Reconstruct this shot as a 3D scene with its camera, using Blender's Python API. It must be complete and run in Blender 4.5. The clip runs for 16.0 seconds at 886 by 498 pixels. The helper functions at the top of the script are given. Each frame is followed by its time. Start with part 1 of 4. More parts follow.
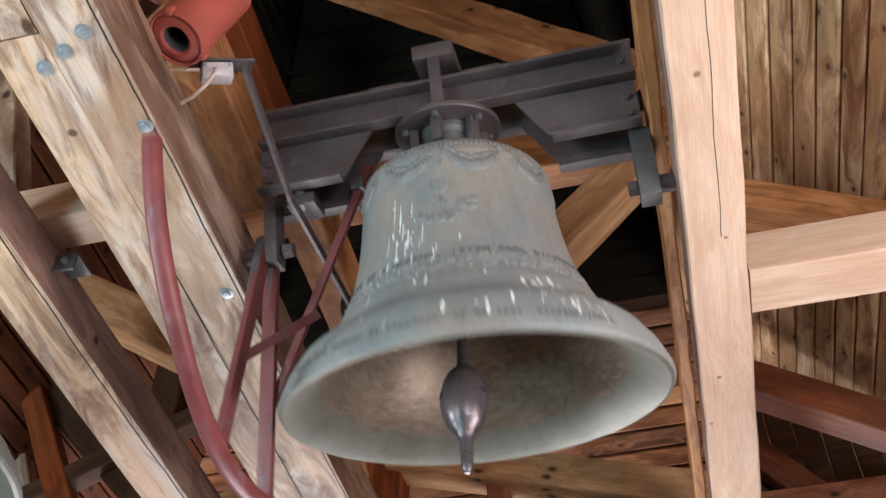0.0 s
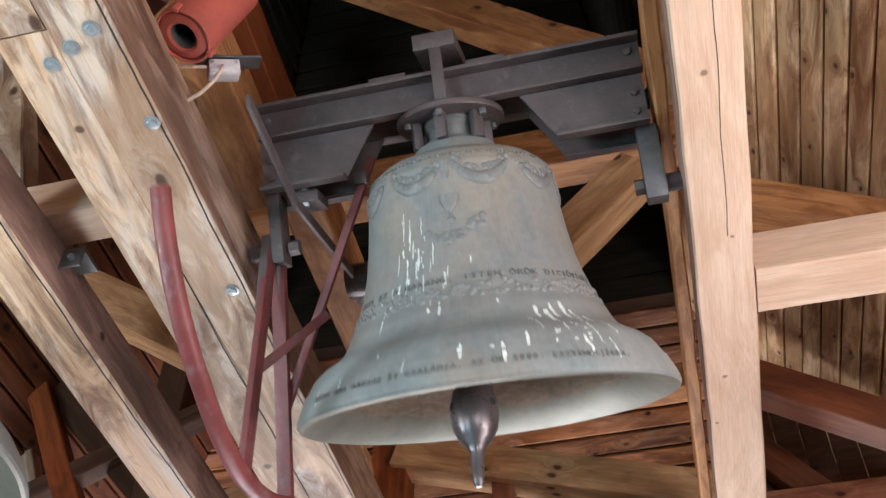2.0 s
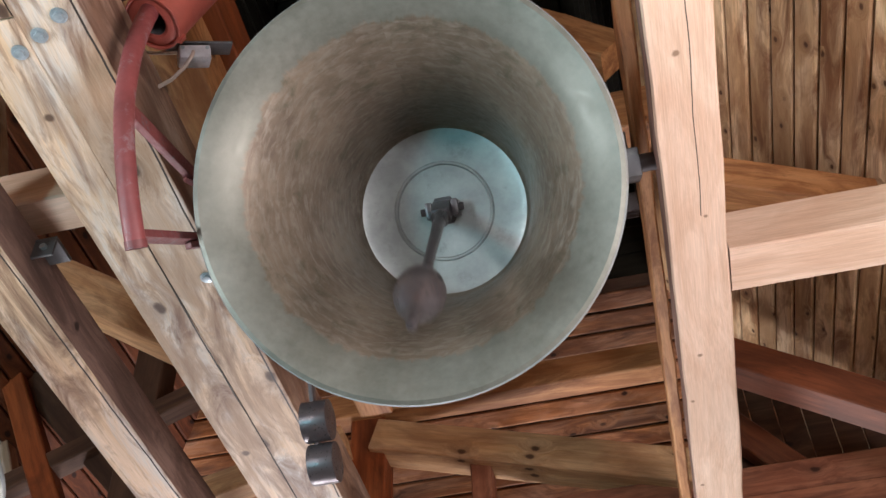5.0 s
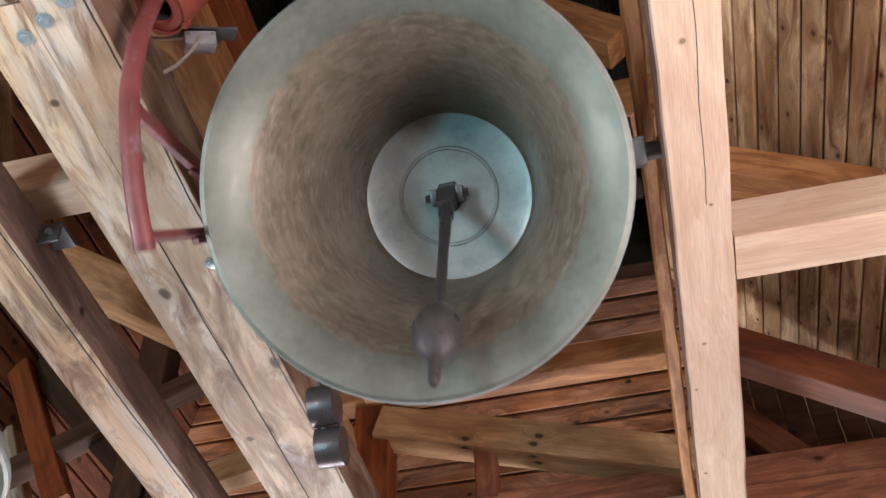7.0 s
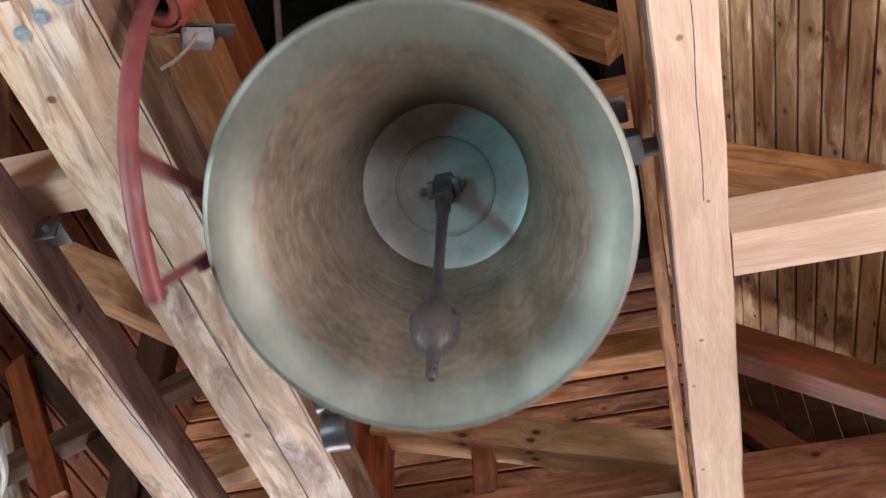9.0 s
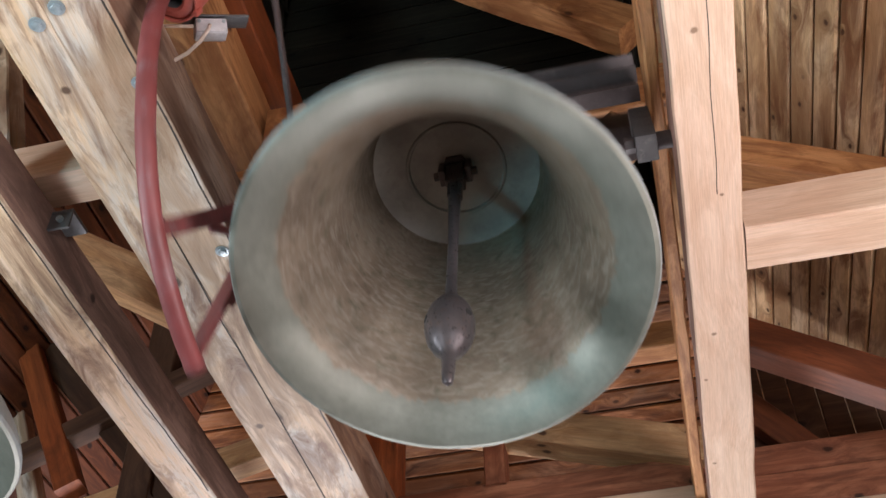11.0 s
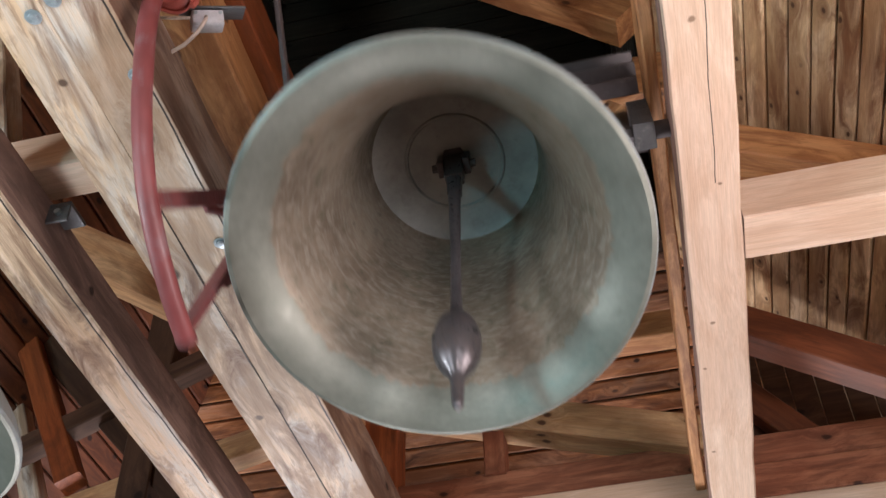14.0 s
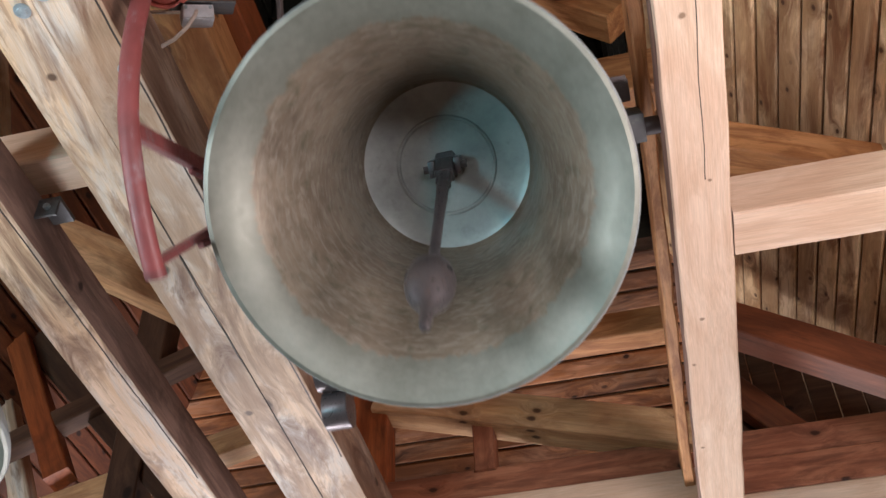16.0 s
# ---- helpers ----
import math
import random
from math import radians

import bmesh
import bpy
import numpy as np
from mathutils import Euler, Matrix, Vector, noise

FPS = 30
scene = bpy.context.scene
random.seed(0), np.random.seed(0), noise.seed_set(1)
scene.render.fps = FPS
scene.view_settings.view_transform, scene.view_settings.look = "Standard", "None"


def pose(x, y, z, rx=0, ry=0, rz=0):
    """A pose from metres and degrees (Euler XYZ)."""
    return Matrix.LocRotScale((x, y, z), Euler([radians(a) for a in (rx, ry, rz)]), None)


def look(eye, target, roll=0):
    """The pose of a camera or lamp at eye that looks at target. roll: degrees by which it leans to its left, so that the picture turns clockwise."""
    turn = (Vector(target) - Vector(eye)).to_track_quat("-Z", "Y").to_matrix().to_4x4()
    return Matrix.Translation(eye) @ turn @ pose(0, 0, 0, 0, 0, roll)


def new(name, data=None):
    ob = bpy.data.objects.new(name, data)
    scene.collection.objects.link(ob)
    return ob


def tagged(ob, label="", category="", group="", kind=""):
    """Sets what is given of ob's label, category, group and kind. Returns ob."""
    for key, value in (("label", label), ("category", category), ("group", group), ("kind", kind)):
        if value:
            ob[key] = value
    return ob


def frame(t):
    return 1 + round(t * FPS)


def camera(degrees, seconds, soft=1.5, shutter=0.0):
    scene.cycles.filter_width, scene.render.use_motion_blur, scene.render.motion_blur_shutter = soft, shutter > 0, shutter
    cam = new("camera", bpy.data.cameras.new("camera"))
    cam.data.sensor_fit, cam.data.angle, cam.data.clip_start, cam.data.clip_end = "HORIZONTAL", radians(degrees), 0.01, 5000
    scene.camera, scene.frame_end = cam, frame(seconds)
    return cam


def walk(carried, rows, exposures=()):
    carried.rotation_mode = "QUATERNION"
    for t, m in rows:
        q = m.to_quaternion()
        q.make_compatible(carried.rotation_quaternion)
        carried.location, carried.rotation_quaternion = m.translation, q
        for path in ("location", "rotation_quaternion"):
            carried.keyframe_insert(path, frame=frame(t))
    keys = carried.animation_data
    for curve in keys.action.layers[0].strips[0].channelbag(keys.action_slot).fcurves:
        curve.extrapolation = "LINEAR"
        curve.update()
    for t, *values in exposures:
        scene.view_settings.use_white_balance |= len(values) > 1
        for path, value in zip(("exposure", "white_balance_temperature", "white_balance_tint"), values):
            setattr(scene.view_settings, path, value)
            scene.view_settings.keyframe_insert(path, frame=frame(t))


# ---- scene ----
cam = camera(44.0, 16.0, soft=1.5, shutter=0.5)
PATH = [
    (0.0, pose(0, 0, 1.6, 136.35, 0.70, 13.05)),
    (0.5, pose(0, 0, 1.6, 136.52, 0.85, 13.18)),
    (1.0, pose(0, 0, 1.6, 136.42, 0.60, 13.14)),
    (1.5, pose(0, 0, 1.6, 136.25, 0.41, 13.31)),
    (2.0, pose(0, 0, 1.6, 136.24, 0.31, 13.09)),
    (2.5, pose(0, 0, 1.6, 136.22, 0.23, 13.64)),
    (3.0, pose(0, 0, 1.6, 136.17, 0.63, 13.66)),
    (3.5, pose(0, 0, 1.6, 136.01, 1.11, 13.55)),
    (4.0, pose(0, 0, 1.6, 135.14, 0.50, 13.14)),
    (4.5, pose(0, 0, 1.6, 135.28, 0.71, 12.84)),
    (5.0, pose(0, 0, 1.6, 135.39, 1.86, 12.83)),
    (7.5, pose(0, 0, 1.6, 134.57, 1.44, 12.79)),
    (8.0, pose(0, 0, 1.6, 134.52, 1.59, 12.83)),
    (8.5, pose(0, 0, 1.6, 134.55, 1.62, 12.71)),
    (11.0, pose(0, 0, 1.6, 134.14, 0.92, 12.97)),
    (11.5, pose(0, 0, 1.6, 133.79, 0.63, 12.85)),
    (12.0, pose(0, 0, 1.6, 133.87, 0.59, 12.92)),
    (12.5, pose(0, 0, 1.6, 133.73, 0.81, 12.83)),
    (13.0, pose(0, 0, 1.6, 133.64, 1.04, 12.98)),
    (13.5, pose(0, 0, 1.6, 133.59, 1.14, 12.97)),
    (14.0, pose(0, 0, 1.6, 133.65, 1.22, 13.15)),
    (14.5, pose(0, 0, 1.6, 133.47, 1.25, 13.07)),
    (15.0, pose(0, 0, 1.6, 133.30, 1.35, 13.12)),
    (15.5, pose(0, 0, 1.6, 133.54, 1.65, 12.96)),
    (16.0, pose(0, 0, 1.6, 133.42, 1.48, 12.69))
]
walk(cam, PATH)

# ---- light ----
world = bpy.data.worlds.new("sky")
scene.world = world
world.use_nodes = True
wn = world.node_tree
sky = wn.nodes.new("ShaderNodeTexSky")
sky.sky_type, sky.sun_disc = "NISHITA", False
sky.sun_elevation, sky.sun_rotation = radians(38), radians(250)
wn.links.new(sky.outputs[0], wn.nodes["Background"].inputs[0])
wn.nodes["Background"].inputs[1].default_value = 0.06
sun_data = bpy.data.lights.new("sun", "SUN")
sun_data.energy, sun_data.angle, sun_data.color = 2.0, radians(0.5), (1.0, 0.95, 0.87)
sun = new("sun", sun_data)
sun.matrix_world = look((0, 0, 0), (-0.5, 0.74, -0.62))
EXPOSURE = 0.0
scene.view_settings.exposure = EXPOSURE


def opening_lamp(name, eye, target, wide, high, power, colour):
    """An area lamp set in one unseen opening of the belfry, standing for daylight."""
    data = bpy.data.lights.new(name, "AREA")
    data.shape, data.size, data.size_y = "RECTANGLE", wide, high
    data.energy, data.color = power, colour
    ob = new(name, data)
    ob.matrix_world = look(eye, target)
    return ob


# Added lamp to brighten the beams' undersides; no north opening is known.
opening_lamp("fill_north", (-1.3, 4.82, 1.6), (-1.0, 2.6, 2.9), 2.0, 1.1, 136, (0.97, 0.94, 1.0))
opening_lamp("daylight_west", (-2.97, 0.5, 2.50), (0.9, 1.1, 4.1), 0.6, 0.45, 52, (0.84, 0.93, 1.0))
opening_lamp("daylight_east", (1.40, 1.05, 2.2), (0.1, 1.15, 2.5), 1.4, 0.8, 54, (1.0, 0.88, 0.88))
opening_lamp("daylight_south", (0.85, -0.98, 2.10), (-0.4, 1.6, 3.2), 1.2, 0.45, 31, (0.94, 0.94, 1.0))
# Added lamp to brighten the east roof boards.
opening_lamp("fill_corner", (-2.0, -0.98, 2.35), (0.9, 1.4, 4.2), 0.6, 0.5, 25, (0.95, 0.94, 1.0))
opening_lamp("daylight_southwest", (-2.25, -0.98, 1.3), (-0.3, 1.4, 3.2), 0.32, 0.36, 27, (0.30, 0.85, 1.0))


# ---- materials ----
def nodes_of(name):
    m = bpy.data.materials.new(name)
    m.use_nodes = True
    nt = m.node_tree
    return m, nt, nt.nodes["Principled BSDF"]


def ramp(nt, fac, stops):
    r = nt.nodes.new("ShaderNodeValToRGB")
    while len(r.color_ramp.elements) < len(stops):
        r.color_ramp.elements.new(0.5)
    for e, (p, c) in zip(r.color_ramp.elements, stops):
        e.position = p
        e.color = (*c, 1) if isinstance(c, tuple) else (c, c, c, 1)
    nt.links.new(fac, r.inputs[0])
    return r.outputs[0]


def tex(nt, vec, scale, kind="NOISE", detail=4.0, rough=0.55, stretch=None, distortion=0.0):
    if stretch:
        mp = nt.nodes.new("ShaderNodeMapping")
        mp.inputs["Scale"].default_value = stretch
        nt.links.new(vec, mp.inputs[0])
        vec = mp.outputs[0]
    if kind == "NOISE":
        n = nt.nodes.new("ShaderNodeTexNoise")
        n.inputs["Detail"].default_value, n.inputs["Roughness"].default_value = detail, rough
        n.inputs["Distortion"].default_value = distortion
    else:
        n = nt.nodes.new("ShaderNodeTexVoronoi")
        n.feature = kind
    n.inputs["Scale"].default_value = scale
    nt.links.new(vec, n.inputs["Vector"])
    return n.outputs[0]


def mix(nt, fac, a, b, how="MIX"):
    m = nt.nodes.new("ShaderNodeMix")
    m.data_type, m.blend_type = "RGBA", how
    for s, v in ((m.inputs[0], fac), (m.inputs[6], a), (m.inputs[7], b)):
        if isinstance(v, (int, float)):
            s.default_value = v
        elif isinstance(v, tuple):
            s.default_value = (*v, 1)
        else:
            nt.links.new(v, s)
    return m.outputs[2]


def shifted(nt):
    """Object coordinates, moved by a random step for each object."""
    tc, oi = nt.nodes.new("ShaderNodeTexCoord"), nt.nodes.new("ShaderNodeObjectInfo")
    mul = nt.nodes.new("ShaderNodeVectorMath")
    mul.operation = "SCALE"
    mul.inputs[0].default_value = (37.0, 11.0, 23.0)
    nt.links.new(oi.outputs["Random"], mul.inputs["Scale"])
    add = nt.nodes.new("ShaderNodeVectorMath")
    nt.links.new(tc.outputs["Object"], add.inputs[0])
    nt.links.new(mul.outputs[0], add.inputs[1])
    return add.outputs[0], oi.outputs["Random"], tc.outputs["Object"]


def bump(nt, bsdf, height, strength, distance=0.004):
    b = nt.nodes.new("ShaderNodeBump")
    b.inputs["Strength"].default_value, b.inputs["Distance"].default_value = strength, distance
    nt.links.new(height, b.inputs["Height"])
    nt.links.new(b.outputs[0], bsdf.inputs["Normal"])


def wood(name, pale, deep, stain, stain_amount=0.4, knots=5.0, gloss=0.55, grey=0.0, vary=0.25, cracks=(), blot_scale=1.0, spots=()):
    """Sawn softwood, grain along the local x axis: growth lines, knots, stains and drying cracks.
    cracks: (y, x from, x to, half width) on the underside."""
    m, nt, b = nodes_of(name)
    v, rnd, raw = shifted(nt)
    # the grain bends round the knots
    kn = nt.nodes.new("ShaderNodeTexVoronoi")
    kn.voronoi_dimensions = "2D"
    kn.inputs["Scale"].default_value = knots
    warpv = nt.nodes.new("ShaderNodeVectorMath")
    warpv.inputs[1].default_value = (0, 0, 0)
    nt.links.new(v, warpv.inputs[0])
    wob = nt.nodes.new("ShaderNodeTexNoise")
    wob.inputs["Scale"].default_value = 28.0
    nt.links.new(v, wob.inputs["Vector"])
    wsc = nt.nodes.new("ShaderNodeVectorMath")
    wsc.operation = "SCALE"
    wsc.inputs["Scale"].default_value = 0.010
    nt.links.new(wob.outputs["Color"], wsc.inputs[0])
    nt.links.new(wsc.outputs[0], warpv.inputs[1])
    flat = nt.nodes.new("ShaderNodeSeparateXYZ")
    nt.links.new(warpv.outputs[0], flat.inputs[0])
    fold = nt.nodes.new("ShaderNodeMath")
    nt.links.new(flat.outputs[1], fold.inputs[0])
    nt.links.new(flat.outputs[2], fold.inputs[1])
    less = nt.nodes.new("ShaderNodeMath")
    less.operation = "MULTIPLY"
    less.inputs[1].default_value = 0.60
    nt.links.new(flat.outputs[0], less.inputs[0])
    mp = nt.nodes.new("ShaderNodeCombineXYZ")
    nt.links.new(less.outputs[0], mp.inputs[0])
    nt.links.new(fold.outputs[0], mp.inputs[1])
    nt.links.new(mp.outputs[0], kn.inputs["Vector"])
    kd = kn.outputs["Distance"]
    pick = nt.nodes.new("ShaderNodeSeparateXYZ")
    nt.links.new(kn.outputs["Color"], pick.inputs[0])
    has = ramp(nt, pick.outputs[0], ((0.52, 0.0), (0.54, 1.0)))
    near = mix(nt, 1.0, ramp(nt, kd, ((0.0, 1.0), (0.30, 0.0))), has, "MULTIPLY")
    gv = nt.nodes.new("ShaderNodeVectorMath")
    push = nt.nodes.new("ShaderNodeVectorMath")
    push.operation = "SCALE"
    push.inputs[0].default_value = (0.0, 0.035, 0.035)
    nt.links.new(near, push.inputs["Scale"])
    nt.links.new(v, gv.inputs[0])
    nt.links.new(push.outputs[0], gv.inputs[1])
    g = gv.outputs[0]
    grain = tex(nt, g, 1.0, stretch=(1.1, 30, 30), detail=6, rough=0.55, distortion=0.6)
    fibre = tex(nt, g, 1.0, stretch=(12, 380, 380), detail=3)
    col = mix(nt, ramp(nt, grain, ((0.35, 0.0), (0.65, 1.0))), deep, pale)
    if grey:
        dust = tex(nt, g, 1.0, stretch=(1.9, 7, 7), detail=8, rough=0.72, distortion=0.6)
        col = mix(nt, ramp(nt, dust, ((0.46, 0.0), (0.60, grey))), col, (0.55, 0.53, 0.50))
    k = blot_scale
    blot = tex(nt, g, 1.0, stretch=(2.6 * k, 10 * k, 10 * k), detail=8, rough=0.66, distortion=1.1)
    col = mix(nt, ramp(nt, blot, ((0.46, 0.0), (0.535, stain_amount * 0.5), (0.63, stain_amount))), col, stain)
    tan = tuple(0.55 * p + 0.45 * q for p, q in zip(stain, deep))
    wide = tex(nt, g, 1.0, stretch=(1.7 * k, 6.5 * k, 6.5 * k), detail=4, rough=0.55, distortion=1.4)
    col = mix(nt, ramp(nt, wide, ((0.47, 0.0), (0.60, stain_amount * 0.8))), col, tan)
    ring = ramp(nt, kd, ((0.0, 1.0), (0.042, 0.95), (0.056, 0.70), (0.072, 0.30), (0.13, 0.14), (0.26, 0.0)))
    ring = mix(nt, 1.0, ring, has, "MULTIPLY")
    streaks = tex(nt, g, 1.0, stretch=(4.5, 48, 48), detail=6, rough=0.68, distortion=0.4)
    col = mix(nt, ramp(nt, streaks, ((0.555, 0.0), (0.61, stain_amount * 0.55))), col, tuple(0.75 * p + 0.25 * q for p, q in zip(stain, deep)))
    col = mix(nt, ring, col, tuple(c * 0.38 for c in stain))
    col = mix(nt, 1.0, col, ramp(nt, fibre, ((0.35, 0.88), (0.65, 1.05))), "MULTIPLY")
    if cracks:
        sep = nt.nodes.new("ShaderNodeSeparateXYZ")
        nt.links.new(raw, sep.inputs[0])
        wav = nt.nodes.new("ShaderNodeTexNoise")
        wav.noise_dimensions = "1D"
        wav.inputs["Scale"].default_value, wav.inputs["Detail"].default_value = 1.6, 5.0
        nt.links.new(sep.outputs[0], wav.inputs["W"])

        def mth(op, p, q):
            n = nt.nodes.new("ShaderNodeMath")
            n.operation = op
            for sck, val in zip(n.inputs, (p, q)):
                if isinstance(val, (int, float)):
                    sck.default_value = val
                else:
                    nt.links.new(val, sck)
            return n.outputs[0]

        for y, xa, xb, half in cracks:
            off = mth("MULTIPLY_ADD", wav.outputs[0], 0.022)
            off.node.inputs[2].default_value = y - 0.011
            dist = mth("ABSOLUTE", mth("SUBTRACT", sep.outputs[1], off), 0)
            line = mth("LESS_THAN", dist, half)
            span = mth("MULTIPLY", mth("GREATER_THAN", sep.outputs[0], xa), mth("LESS_THAN", sep.outputs[0], xb))
            under = mth("LESS_THAN", sep.outputs[2], 0.0)
            col = mix(nt, mth("MULTIPLY", mth("MULTIPLY", line, span), under), col, (0.03, 0.02, 0.015))
    for place, radius in spots:
        dn = nt.nodes.new("ShaderNodeVectorMath")
        dn.operation = "DISTANCE"
        wv = nt.nodes.new("ShaderNodeVectorMath")
        nt.links.new(raw, wv.inputs[0])
        nt.links.new(wsc.outputs[0], wv.inputs[1])
        nt.links.new(wv.outputs[0], dn.inputs[0])
        dn.inputs[1].default_value = Vector(place) + Vector((0.005, 0.005, 0.005))
        sm = nt.nodes.new("ShaderNodeMapRange")
        sm.inputs["From Min"].default_value, sm.inputs["From Max"].default_value = radius * 0.5, radius * 0.95
        sm.inputs["To Min"].default_value, sm.inputs["To Max"].default_value = 0.9, 0.0
        nt.links.new(dn.outputs["Value"], sm.inputs["Value"])
        col = mix(nt, sm.outputs[0], col, tuple(c * 0.45 for c in stain))
    hv = nt.nodes.new("ShaderNodeHueSaturation")
    mr = nt.nodes.new("ShaderNodeMapRange")
    mr.inputs["To Min"].default_value, mr.inputs["To Max"].default_value = 1 - vary, 1 + vary
    nt.links.new(rnd, mr.inputs["Value"])
    nt.links.new(mr.outputs[0], hv.inputs["Value"])
    nt.links.new(col, hv.inputs["Color"])
    nt.links.new(hv.outputs[0], b.inputs["Base Color"])
    b.inputs["Roughness"].default_value = gloss
    b.inputs["Specular IOR Level"].default_value = 0.35
    bump(nt, b, mix(nt, 0.5, grain, fibre), 0.35, 0.003)
    return m


def plain(name, colour, rough, metal=0.0, wear=None, wear_amount=0.3, scale=18.0, relief=0.2, second=None):
    """Painted or bare metal with blotches and worn spots."""
    m, nt, b = nodes_of(name)
    v, _, _ = shifted(nt)
    big, small = tex(nt, v, scale, detail=6, rough=0.65), tex(nt, v, scale * 9, detail=3)
    col = mix(nt, ramp(nt, big, ((0.35, 0.0), (0.7, 1.0))), tuple(c * 0.78 for c in colour), second or tuple(min(1, c * 1.18) for c in colour))
    if wear:
        spots = tex(nt, v, scale * 1.9, detail=7, rough=0.75)
        col = mix(nt, ramp(nt, spots, ((0.56, 0.0), (0.64, wear_amount))), col, wear)
    nt.links.new(col, b.inputs["Base Color"])
    nt.links.new(ramp(nt, small, ((0.3, rough - 0.1), (0.7, min(1.0, rough + 0.12)))), b.inputs["Roughness"])
    b.inputs["Metallic"].default_value = metal
    bump(nt, b, small, relief, 0.001)
    return m


def bronze(name, outside):
    """Cast bell bronze: dull grey-green skin outside with runs and tan patches; within, brushed brown with a paler sound bow."""
    m, nt, b = nodes_of(name)
    tc = nt.nodes.new("ShaderNodeTexCoord")
    v = tc.outputs["Object"]
    sep = nt.nodes.new("ShaderNodeSeparateXYZ")
    nt.links.new(v, sep.inputs[0])
    turn = nt.nodes.new("ShaderNodeMath")
    turn.operation = "ARCTAN2"
    nt.links.new(sep.outputs[0], turn.inputs[0])
    nt.links.new(sep.outputs[1], turn.inputs[1])
    wrap = nt.nodes.new("ShaderNodeCombineXYZ")
    nt.links.new(turn.outputs[0], wrap.inputs[0])
    nt.links.new(sep.outputs[2], wrap.inputs[1])
    cyl = wrap.outputs[0]
    cloud = tex(nt, v, 5.0, detail=7, rough=0.65)
    fine = tex(nt, v, 60.0, detail=4)
    if outside:
        col = mix(nt, ramp(nt, cloud, ((0.35, 0.0), (0.68, 1.0))), (0.18, 0.21, 0.216), (0.275, 0.285, 0.28))
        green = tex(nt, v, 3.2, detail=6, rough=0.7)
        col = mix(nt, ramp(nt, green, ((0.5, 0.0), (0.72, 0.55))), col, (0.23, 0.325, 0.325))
        tan = tex(nt, v, 2.6, detail=5, rough=0.6, stretch=(1.0, 1.0, 0.7))
        col = mix(nt, ramp(nt, tan, ((0.47, 0.0), (0.62, 0.65))), col, (0.30, 0.255, 0.205))
        runs = tex(nt, cyl, 1.0, stretch=(34, 4.5, 1), detail=5, rough=0.6)
        col = mix(nt, ramp(nt, runs, ((0.50, 0.0), (0.72, 0.22))), col, (0.34, 0.365, 0.36))
        soot = tex(nt, cyl, 1.0, stretch=(16, 6, 1), detail=6, rough=0.7)
        col = mix(nt, ramp(nt, soot, ((0.54, 0.0), (0.72, 0.28))), col, (0.13, 0.145, 0.145))
        rough = 0.54
    else:
        col = mix(nt, ramp(nt, cloud, ((0.35, 0.0), (0.68, 1.0))), (0.155, 0.118, 0.088), (0.275, 0.218, 0.162))
        brush = tex(nt, cyl, 1.0, stretch=(7, 75, 1), detail=5, rough=0.62, distortion=0.7)
        col = mix(nt, ramp(nt, brush, ((0.44, 0.0), (0.66, 0.75))), col, (0.30, 0.265, 0.215))
        dark = tex(nt, cyl, 1.0, stretch=(5, 22, 1), detail=6, rough=0.65, distortion=0.5)
        col = mix(nt, ramp(nt, dark, ((0.54, 0.0), (0.68, 0.6))), col, (0.11, 0.10, 0.065))
        # the sound bow: paler, grey-green, with a ragged upper edge
        rag = mix(nt, 0.05, sep.outputs[2], tex(nt, cyl, 1.0, stretch=(9, 3, 1), detail=6, rough=0.7))
        bow = mix(nt, ramp(nt, tex(nt, v, 11.0, detail=6, rough=0.6), ((0.35, 0.0), (0.65, 1.0))), (0.16, 0.172, 0.145), (0.205, 0.215, 0.185))
        bow = mix(nt, ramp(nt, cloud, ((0.45, 0.0), (0.7, 0.6))), bow, (0.235, 0.25, 0.22))
        lip = nt.nodes.new("ShaderNodeMapRange")
        lip.inputs["From Min"].default_value, lip.inputs["From Max"].default_value = -0.358, -0.351
        lip.inputs["To Min"].default_value, lip.inputs["To Max"].default_value = 0.85, 0.0
        nt.links.new(rag, lip.inputs["Value"])
        col = mix(nt, lip.outputs[0], col, bow)
        rough = 0.46
    col = mix(nt, 0.5, col, ramp(nt, fine, ((0.3, 0.75), (0.7, 1.15))), "MULTIPLY")
    nt.links.new(col, b.inputs["Base Color"])
    nt.links.new(ramp(nt, fine, ((0.3, rough - 0.08), (0.7, rough + 0.1))), b.inputs["Roughness"])
    b.inputs["Metallic"].default_value = 0.08 if outside else 0.42
    bump(nt, b, mix(nt, 0.5, cloud, fine), 0.25, 0.002)
    return m


WOOD_PALE = wood("wood_bleached", (0.74, 0.56, 0.41), (0.60, 0.405, 0.25), (0.17, 0.085, 0.05), 0.95, 4.6, grey=0.7, vary=0.05, cracks=((-0.055, 0.6, 3.6, 0.0024),), spots=(((0.235, -0.01, -0.095), 0.014), ((1.46, 0.01, -0.095), 0.016)))
WOOD_PINK = wood("wood_planed", (0.71, 0.53, 0.405), (0.62, 0.43, 0.31), (0.50, 0.30, 0.19), 0.45, 1.1, vary=0.04, cracks=((-0.014, 1.6, 2.70, 0.0011),),
                 spots=(((2.24, 0.011, -0.055), 0.010), ((2.703, -0.022, -0.055), 0.008), ((3.204, 0.02, -0.055), 0.008), ((3.818, 0.049, -0.055), 0.008), ((3.394, 0.052, -0.055), 0.007)))
WOOD_WARM = wood("wood_warm", (0.60, 0.31, 0.14), (0.45, 0.20, 0.075), (0.18, 0.055, 0.02), 0.75, 5.6, vary=0.15)
